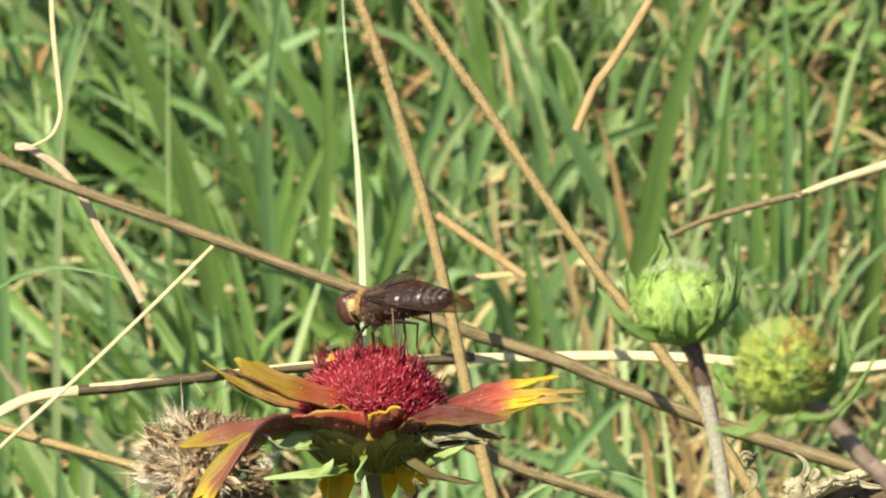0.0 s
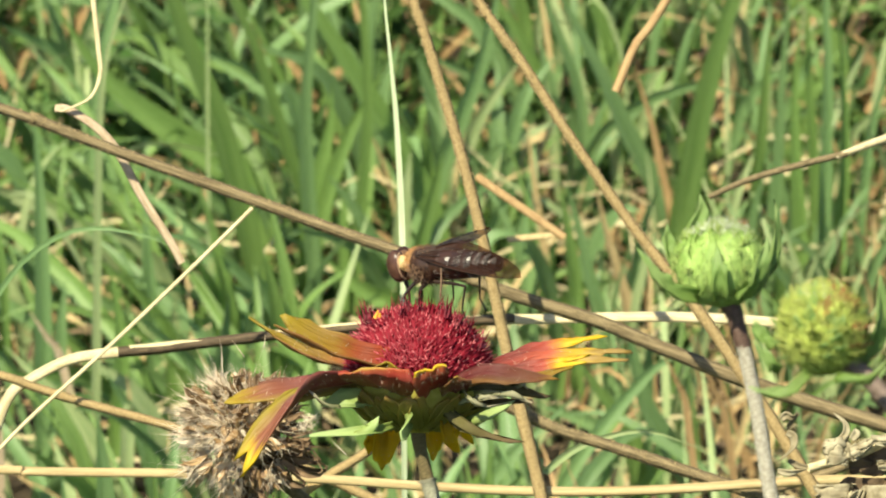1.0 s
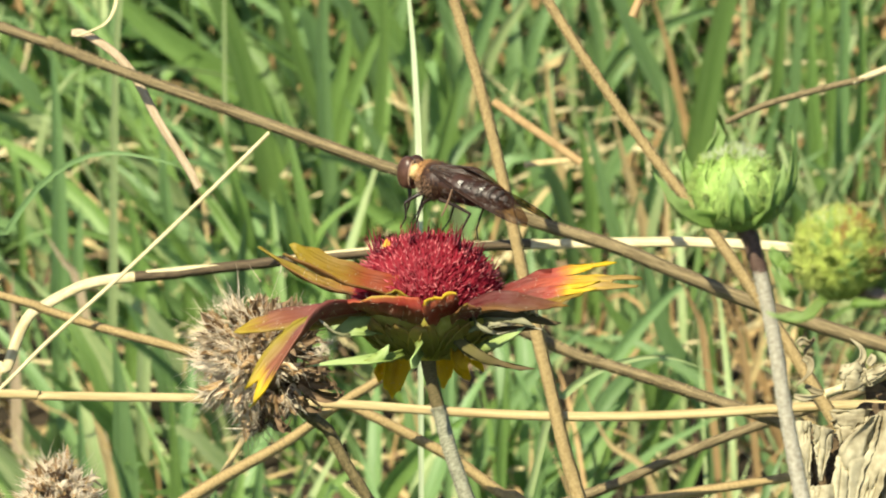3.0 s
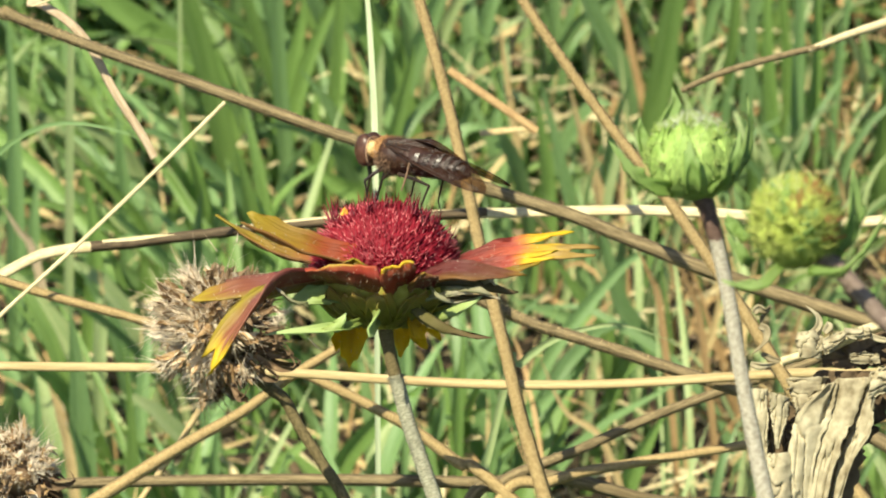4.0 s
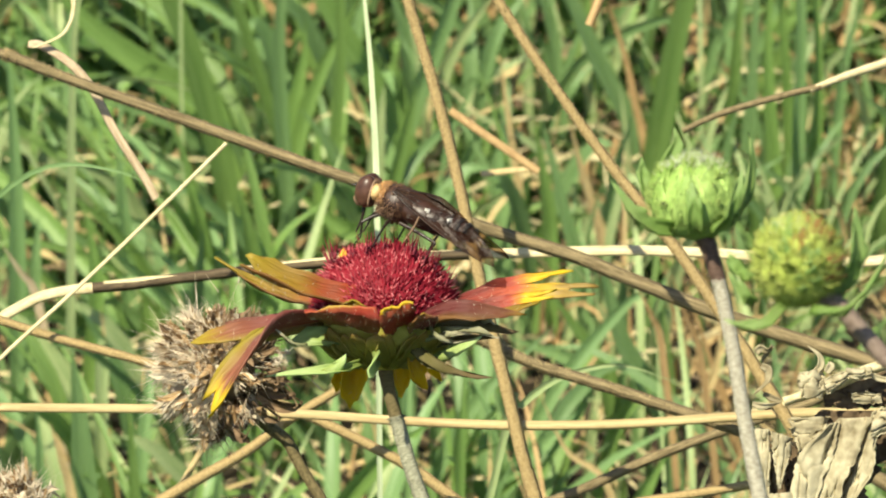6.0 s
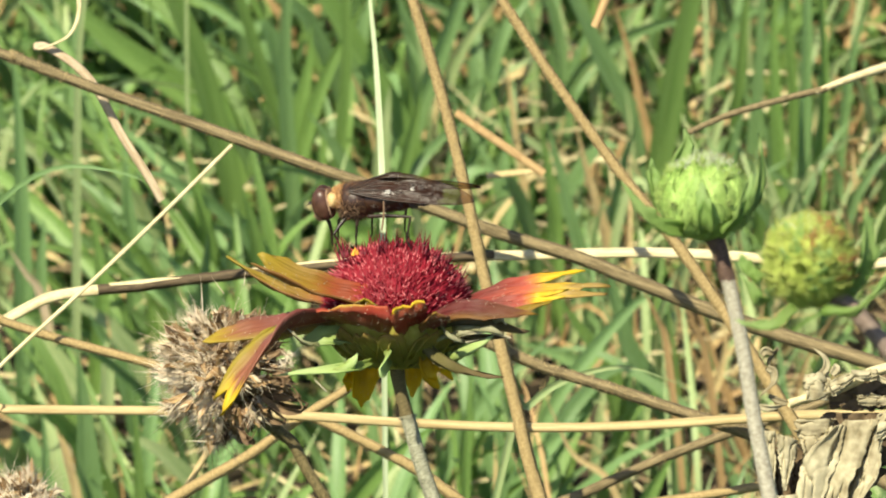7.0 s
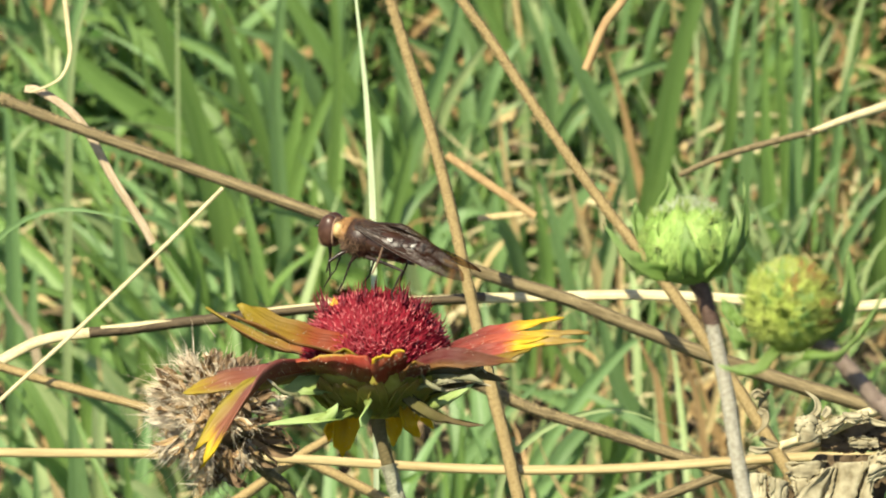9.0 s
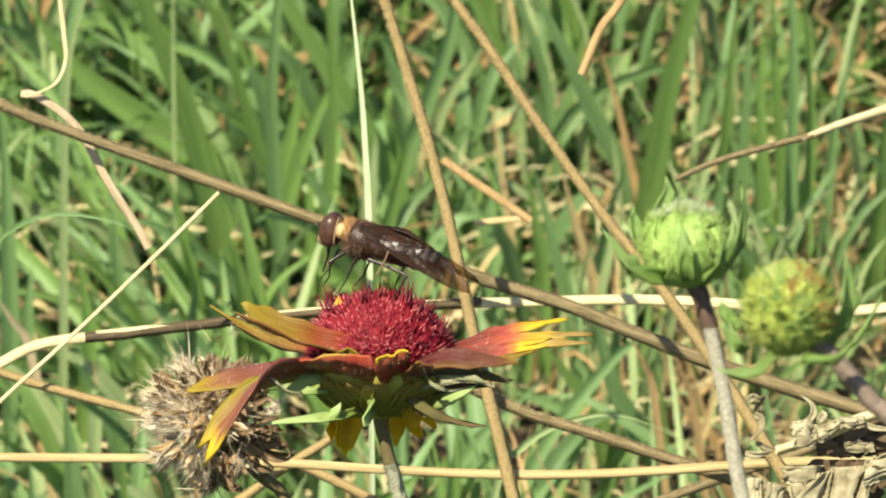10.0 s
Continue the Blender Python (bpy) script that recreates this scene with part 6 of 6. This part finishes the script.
def build_fly():
    """Bee fly; the middle of its head lies at the origin and its tail points along x."""
    fly = new("bee_fly")
    tagged(fly, "dark brown bee fly with smoky wings and a golden collar", "fly")
    th = Shape()
    blob(th, (3.7, 0, -0.1), (2.5, 2.05, 2.12), 24, 18, 0.12, 0.05)
    thorax = part("thorax", th, BODY, fly, "dark brown humped thorax")
    fz = Shape()
    fuzz(fz, (3.7, 0, -0.1), (2.5, 2.05, 2.12), 1500, 0.55, 0.035)
    tagged(part("thorax_hairs", fz, FUZZ, thorax, "short brown hairs"), kind="stuff")
    side = Shape()
    fuzz(side, (3.4, 0, -0.2), (2.4, 2.1, 2.08), 1500, 0.5, 0.04, -0.75, 0.35, 0.2, -0.75, 0.35)
    tagged(part("flank_hairs", side, FLANK, thorax, "pale tan hairs on the flanks"), kind="stuff")
    co = Shape()
    fuzz(co, (2.4, 0, 0.1), (1.5, 1.9, 1.75), 1500, 0.42, 0.05, -0.95, 0.05, 0.1, -0.35)
    tagged(part("collar", co, COLLAR, thorax, "golden hairy collar behind the head"), kind="stuff")
    nape = Shape()
    blob(nape, (1.9, 0, 0.35), (0.9, 1.7, 1.15), 18, 12, 0.2, 0.10)
    part("neck_ruff", nape, COLLAR, thorax, "golden ruff")
    hd = Shape()
    blob(hd, (0.45, 0, -0.1), (1.0, 1.6, 1.75), 20, 16)
    head = part("head", hd, FUZZ, fly, "brown head")
    face = Shape()
    blob(face, (-0.55, 0, -1.15), (0.75, 0.7, 0.85), 14, 10, 0.3, 0.06)
    fuzz(face, (-0.55, 0, -1.15), (0.75, 0.7, 0.85), 160, 0.25, 0.035)
    part("face", face, FLANK, head, "pale downy face")
    for sy in (-1, 1):
        ey = Shape()
        blob(ey, (0.0, sy * 0.85, 0.05), (1.28, 1.05, 1.88), 22, 18, -0.10)
        part("eye", ey, EYE_MAT, head, "large glossy reddish brown eye")
        rim = Shape()
        ring = [Vector((0.78 - 0.12 * math.sin(a), sy * (0.85 + 0.86 * math.cos(a)), 0.05 + 1.52 * math.sin(a))) * MM for a in (-1.5 + 3.0 * k / 12 for k in range(13))]
        tube(rim, ring, 0.13 * MM, 24, 7, 0, 0.1)
        part("eye_rim", rim, FLANK, head, "pale edge behind the eye")
        gd = Shape()
        blob(gd, (1.25, sy * 1.35, 0.5), (0.62, 0.5, 0.85), 14, 10, 0.2, 0.08)
        fuzz(gd, (1.25, sy * 1.35, 0.5), (0.62, 0.5, 0.85), 260, 0.25, 0.045)
        part("cheek_patch", gd, GOLD, head, "bright golden hairy patch behind the eye")
        an = Shape()
        tube(an, [Vector(p) * MM for p in ((-1.1, sy * 0.35, 0.2), (-1.5, sy * 0.5, 0.2), (-1.95, sy * 0.6, 0.1))], (0.16 * MM, 0.13 * MM, 0.03 * MM), 6, 6, 0, 0)
        part("antenna", an, LEG, head)
    pr = Shape()
    tube(pr, [Vector(p) * MM for p in ((0.1, 0, -1.7), (0.35, 0, -3.2), (0.2, 0, -5.0))], (0.30 * MM, 0.17 * MM, 0.09 * MM), 8, 6, 0, 0)
    part("proboscis", pr, LEG, head, "thin dark mouth tube")
    # abdomen in overlapping rings, silvery bands towards the blunt tail
    prof = [(5.0, 1.75, -0.05), (6.4, 1.95, -0.05), (7.8, 1.95, -0.1), (9.2, 1.8, -0.1), (10.5, 1.58, -0.12), (11.6, 1.35, -0.15), (12.5, 1.08, -0.15), (13.3, 0.66, -0.15)]
    for i in range(len(prof) - 1):
        (x0, r0, z0), (x1, r1, z1) = prof[i], prof[i + 1]
        sg = Shape()
        rows = []
        for u, k in ((0.0, 0.98), (0.10, 1.0), (0.5, 1.02), (0.9, 1.02), (1.08, 0.985)):
            x, r, z = x0 + (x1 - x0) * u, (r0 + (r1 - r0) * u) * k, z0 + (z1 - z0) * u
            rows.append([Vector((x, r * 1.08 * math.cos(b), z + r * 0.86 * math.sin(b))) * MM for b in (2 * math.pi * q / 24 for q in range(24))])
        sg.grid(rows, closed=True)
        if i == len(prof) - 2:
            sg.grid([rows[-1], [Vector((13.65, 0, -0.15)) * MM] * 24], closed=True)
        seg = part("abdomen_segment", sg, BODY, fly, "dark brown abdomen ring")
        band = Shape()
        for _ in range((20, 30, 60, 150, 320, 380, 330)[i]):
            b = rng.uniform(0, 6.283)
            u = rng.uniform(0.45, 0.95)
            x, r, z = x0 + (x1 - x0) * u, (r0 + (r1 - r0) * u) * 1.03, z0 + (z1 - z0) * u
            p = Vector((x, r * 1.08 * math.cos(b), z + r * 0.86 * math.sin(b)))
            band.spike(p * MM, (p + Vector((0.45, 0.12 * math.cos(b), 0.12 * math.sin(b)))) * MM, 0.06 * MM)
        tagged(part("hair_band", band, BODY_GREY, seg, "silvery grey hair band"), kind="stuff")
        # white flecks on the upper flank: pale spots and painted glints of the wings
        if i in (1, 3):
            tuft_sh = Shape()
            for sy in (-1, 1):
                for _ in range(22):
                    b = math.pi / 2 + sy * rng.gauss(0.95, 0.08)
                    x, r, z = x0 + (x1 - x0) * rng.uniform(0.7, 1.0), r1 * 1.03, z1
                    p = Vector((x, r * 1.08 * math.cos(b), z + r * 0.86 * math.sin(b)))
                    tuft_sh.spike(p * MM, (p + Vector((0.4, 0.30 * math.cos(b), 0.30 * math.sin(b)))) * MM, 0.06 * MM)
            tagged(part("scale_tuft", tuft_sh, FLECK_GLINTS, seg, "white flank flecks and painted wing glints"), kind="stuff")
    # legs: thigh, shin and foot
    for sy in (-1, 1):
        for hip, knee, ankle, toe in (((2.5, 0.9, -1.7), (1.0, 1.9, -2.9 + 0.3 * sy), (1.0 - 0.4 * sy, 1.8, -4.9), (0.4 - 0.5 * sy, 1.8, -6.2)),
                                      ((3.8, 1.1, -2.0), (4.3 + 0.5 * sy, 2.6, -2.5), (3.9 + 0.5 * sy, 2.7, -4.8), (3.3 + 0.4 * sy, 2.6, -6.2)),
                                      ((5.0, 1.1, -1.8), (9.4 - 0.6 * sy, 2.3, -2.1), (8.7 - 0.5 * sy, 2.5, -4.8), (9.2 - 0.5 * sy, 2.6, -6.2))):
            lg = Shape()
            q = [Vector((x, sy * y, z)) * MM for x, y, z in (hip, knee, ankle, toe)]
            for a, b, r in ((q[0], q[1], (0.24, 0.22, 0.15)), (q[1], q[2], (0.15, 0.12, 0.09)), (q[2], q[3], (0.09, 0.08, 0.06))):
                c = tube(lg, [a, a.lerp(b, 0.5) + Vector((0, 0, 0.10 * MM)), b], tuple(k * MM for k in r), 8, 7, 0.0, 0.03)
                bristle(lg, c, r[1] * MM, 18, 0.3 * MM, 0.025 * MM)
            part("leg", lg, LEG, fly, "thin bristly leg")
    # sun gleaming on the near middle leg, given as a pale piece of shin
    spur = Shape()
    c = tube(spur, [Vector(p) * MM for p in ((7.3, -2.6, 0.1), (7.1, -2.7, -1.4), (6.6, -2.7, -3.2))], (0.10 * MM, 0.13 * MM, 0.09 * MM), 10, 7, 0, 0.03)
    part("raised_leg", spur, FLANK, fly, "leg shin coloured pale tan for the sun on it")
    wings = []
    for sy in (-1, 1):
        sh, rows = wing_shape(sy)
        w = part("wing", sh, WING, fly, "smoky brown wing with a clear tip")
        for j, e in ((10, 27), (9, 26), (7, 26), (5, 24), (3, 22), (1, 18)):
            vn = Shape()
            tube(vn, [rows[i][j] for i in range(0, e, 4)], (0.11 * MM, 0.07 * MM, 0.03 * MM), 16, 5, 0, 0)
            part("wing_vein", vn, VEIN, w, "dark wing vein")
        wings.append(w)
    return fly, wings


fly, (wing_near, wing_far) = build_fly()


def perched(x, depth, z, pitch, yaw, roll):
    """Where the fly stands over the flower, in millimetres along its tilted axes: nose down or up, tail turned towards the eye, back leaned over."""
    tilt = Matrix.Rotation(radians(-25), 4, "X")
    turn = Matrix.Rotation(radians(pitch), 4, "Y") @ Matrix.Rotation(radians(-yaw), 4, "Z") @ Matrix.Rotation(radians(roll), 4, "X")
    return Matrix.Translation((-0.0072, -0.0022, 0.1953)) @ tilt @ Matrix.Translation(Vector((x, depth, z)) * MM) @ turn


def motions():
    walk(flower, [
        (0, pose(-0.00720, -0.00222, 0.19525, -25.00, -0.00, 0.00)),
        (0.5, pose(-0.00787, -0.00226, 0.19516, -25.00, -0.00, 0.00)),
        (1, pose(-0.00653, -0.00206, 0.19559, -25.00, 0.53, -0.25)),
        (1.5, pose(-0.00710, -0.00215, 0.19540, -25.00, 0.36, -0.17)),
        (2, pose(-0.00747, -0.00221, 0.19525, -25.00, 0.01, -0.01)),
        (2.5, pose(-0.00733, -0.00222, 0.19524, -25.00, 0.05, -0.02)),
        (3.8, pose(-0.00728, -0.00216, 0.19537, -25.00, 0.20, -0.09)),
        (4, pose(-0.00717, -0.00218, 0.19532, -25.00, 0.36, -0.17)),
        (4.5, pose(-0.00746, -0.00224, 0.19520, -25.00, 0.19, -0.09)),
        (5, pose(-0.00685, -0.00209, 0.19551, -25.00, 0.40, -0.18)),
        (5.5, pose(-0.00726, -0.00213, 0.19544, -25.00, -0.00, 0.00)),
        (6, pose(-0.00743, -0.00219, 0.19531, -25.00, -0.04, 0.02)),
        (6.2, pose(-0.00744, -0.00219, 0.19531, -25.00, -0.35, 0.16)),
        (7.5, pose(-0.00639, -0.00200, 0.19572, -25.00, 0.42, -0.20)),
        (8, pose(-0.00660, -0.00211, 0.19547, -25.00, 0.54, -0.25)),
        (8.5, pose(-0.00763, -0.00229, 0.19508, -25.00, -0.39, 0.18)),
        (9, pose(-0.00803, -0.00237, 0.19491, -25.00, -0.47, 0.22)),
        (9.5, pose(-0.00680, -0.00213, 0.19543, -25.00, 0.33, -0.16)),
        (10, pose(-0.00716, -0.00214, 0.19541, -25.00, 0.08, -0.04)),
    ])
    walk(bud_a, [
        (0, pose(0.02417, -0.10648, 0.25559, -25, 0, 0)),
        (2.5, pose(0.02417, -0.10648, 0.25559, -25, 0, 0)),
        (4.5, pose(0.02417, -0.10648, 0.25559, -25, 0, 0)),
        (6, pose(0.02422, -0.10646, 0.25564, -25, 0, 0)),
        (7.5, pose(0.02479, -0.10639, 0.25580, -25, 0, 0)),
        (8, pose(0.02456, -0.10643, 0.25569, -25, 0, 0)),
        (8.5, pose(0.02417, -0.10648, 0.25559, -25, 0, 0)),
        (9, pose(0.02394, -0.10648, 0.25559, -25, 0, 0)),
        (10, pose(0.02411, -0.10643, 0.25569, -25, 0, 0)),
    ])
    walk(bud_b, [
        (0, pose(0.03208, -0.16333, 0.27510, -25, 0, 0)),
        (2.5, pose(0.03208, -0.16333, 0.27510, -25, 0, 0)),
        (4.5, pose(0.03208, -0.16333, 0.27510, -25, 0, 0)),
        (6, pose(0.03215, -0.16331, 0.27516, -25, 0, 0)),
        (7.5, pose(0.03283, -0.16322, 0.27534, -25, 0, 0)),
        (8, pose(0.03256, -0.16328, 0.27522, -25, 0, 0)),
        (8.5, pose(0.03208, -0.16333, 0.27510, -25, 0, 0)),
        (9, pose(0.03181, -0.16333, 0.27510, -25, 0, 0)),
        (10, pose(0.03201, -0.16328, 0.27522, -25, 0, 0)),
    ])
    walk(fly, [
        (0, perched(-2.45, 1.60, 10.72, -6.7, 34.3, 14)),
        (0.2, perched(-1.90, 1.76, 9.80, -10.6, 36.4, 14)),
        (0.5, perched(-3.36, 1.38, 10.01, -9.4, 31.6, 14)),
        (0.7, perched(-0.63, 1.58, 10.31, -17.2, 34.1, 14)),
        (0.8, perched(-1.77, 1.32, 9.84, -16.0, 30.9, 14)),
        (1, perched(-1.24, 1.70, 11.28, -1.3, 35.6, 14)),
        (1.2, perched(-2.39, 1.38, 12.05, 9.5, 31.5, 14)),
        (1.5, perched(-1.23, 1.34, 13.48, 16.8, 31.1, 14)),
        (2, perched(-2.28, 1.38, 13.29, 17.0, 31.6, 14)),
        (2.5, perched(-2.42, 1.16, 13.13, 16.1, 28.9, 14)),
        (3.8, perched(-1.24, 1.58, 13.48, 16.8, 34.1, 14)),
        (4, perched(-1.81, 1.47, 12.31, 12.2, 32.6, 14)),
        (4.2, perched(-3.24, 1.44, 12.32, 7.4, 32.3, 14)),
        (4.5, perched(-1.87, 1.50, 11.38, 9.7, 33.0, 14)),
        (4.7, perched(-3.93, 1.49, 12.99, 10.8, 32.9, 14)),
        (5, perched(-2.47, 1.27, 11.31, -3.0, 30.2, 14)),
        (5.2, perched(-2.56, 1.33, 10.25, -10.2, 30.9, 14)),
        (5.5, perched(-2.80, 1.32, 10.29, -10.3, 30.9, 14)),
        (5.7, perched(-2.33, 0.48, 12.02, 1.7, 21.1, 14)),
        (5.9, perched(-4.46, -0.06, 11.93, 3.3, 15.1, 14)),
        (6, perched(-2.08, -0.17, 12.26, 22.6, 14.0, 14)),
        (6.2, perched(-5.46, 0.14, 11.94, 1.6, 17.4, 14)),
        (7.3, perched(-7.74, -0.57, 10.96, -6.3, 9.8, 14)),
        (7.5, perched(-4.69, 0.16, 12.51, 4.0, 17.6, 14)),
        (8, perched(-3.21, -0.73, 14.14, 17.6, 8.0, 14)),
        (8.3, perched(-3.76, 0.02, 10.11, -7.1, 16.1, 14)),
        (8.5, perched(-7.20, 0.10, 8.50, -21.2, 16.9, 14)),
        (8.7, perched(-5.97, -0.32, 9.86, -20.4, 12.4, 14)),
        (8.9, perched(-6.76, -0.22, 11.82, -3.2, 13.5, 14)),
        (9, perched(-5.85, 0.24, 12.86, 14.0, 18.5, 14)),
        (9.5, perched(-4.73, -0.73, 13.21, 17.7, 8.0, 14)),
        (10, perched(-5.38, -0.73, 13.41, 16.5, 8.0, 14)),
    ])
    # wings: folded along the back, spread and lifted while the fly probes the florets; rows of seconds, lift, sweep, roll
    for w, sy, rows in ((wing_near, -1, ((0, -6, 0, -32), (0.7, -5, 0, -30), (1.2, -6, 2, -36), (2.6, -7, 2, -38), (4.0, -7, 2, -38), (4.6, -6, 2, -38), (5.0, -5, 1, -34), (5.4, -5, 0, -32), (6.0, -8, 4, -38), (7.3, -4, 4, -36), (7.6, -7, 4, -38), (8.0, -8, 4, -38), (8.3, -3, 4, -30), (8.5, -2, 4, -28), (8.7, -2, 4, -28), (9.0, -6, 4, -36), (10, -8, 4, -38))),
                        (wing_far, 1, ((0, 0, 114, 4), (0.4, 5, 120, 4), (0.8, 11, 124, 4), (1.0, 1, 100, 0), (1.1, -3, 55, -15), (1.2, -4, 10, -28), (4.7, -6, 6, -32), (4.85, -4, 55, -15), (5.0, 0, 98, 0), (5.25, 2, 118, 0), (5.55, 1, 114, 0), (5.8, -4, 30, -8), (6.0, -7, 5, -32), (7.3, -3, 6, -28), (7.6, -7, 5, -32), (8.0, -7, 5, -32), (8.3, 0, 8, -24), (8.5, 3, 9, -22), (8.7, 2, 9, -22), (9.0, -5, 5, -30), (10, -7, 5, -32)))):
        walk(w, [(t, pose(3.3 * MM, sy * 1.7 * MM, 1.35 * MM, sy * r, 4 - a, sy * b)) for t, a, b, r in rows])


motions()
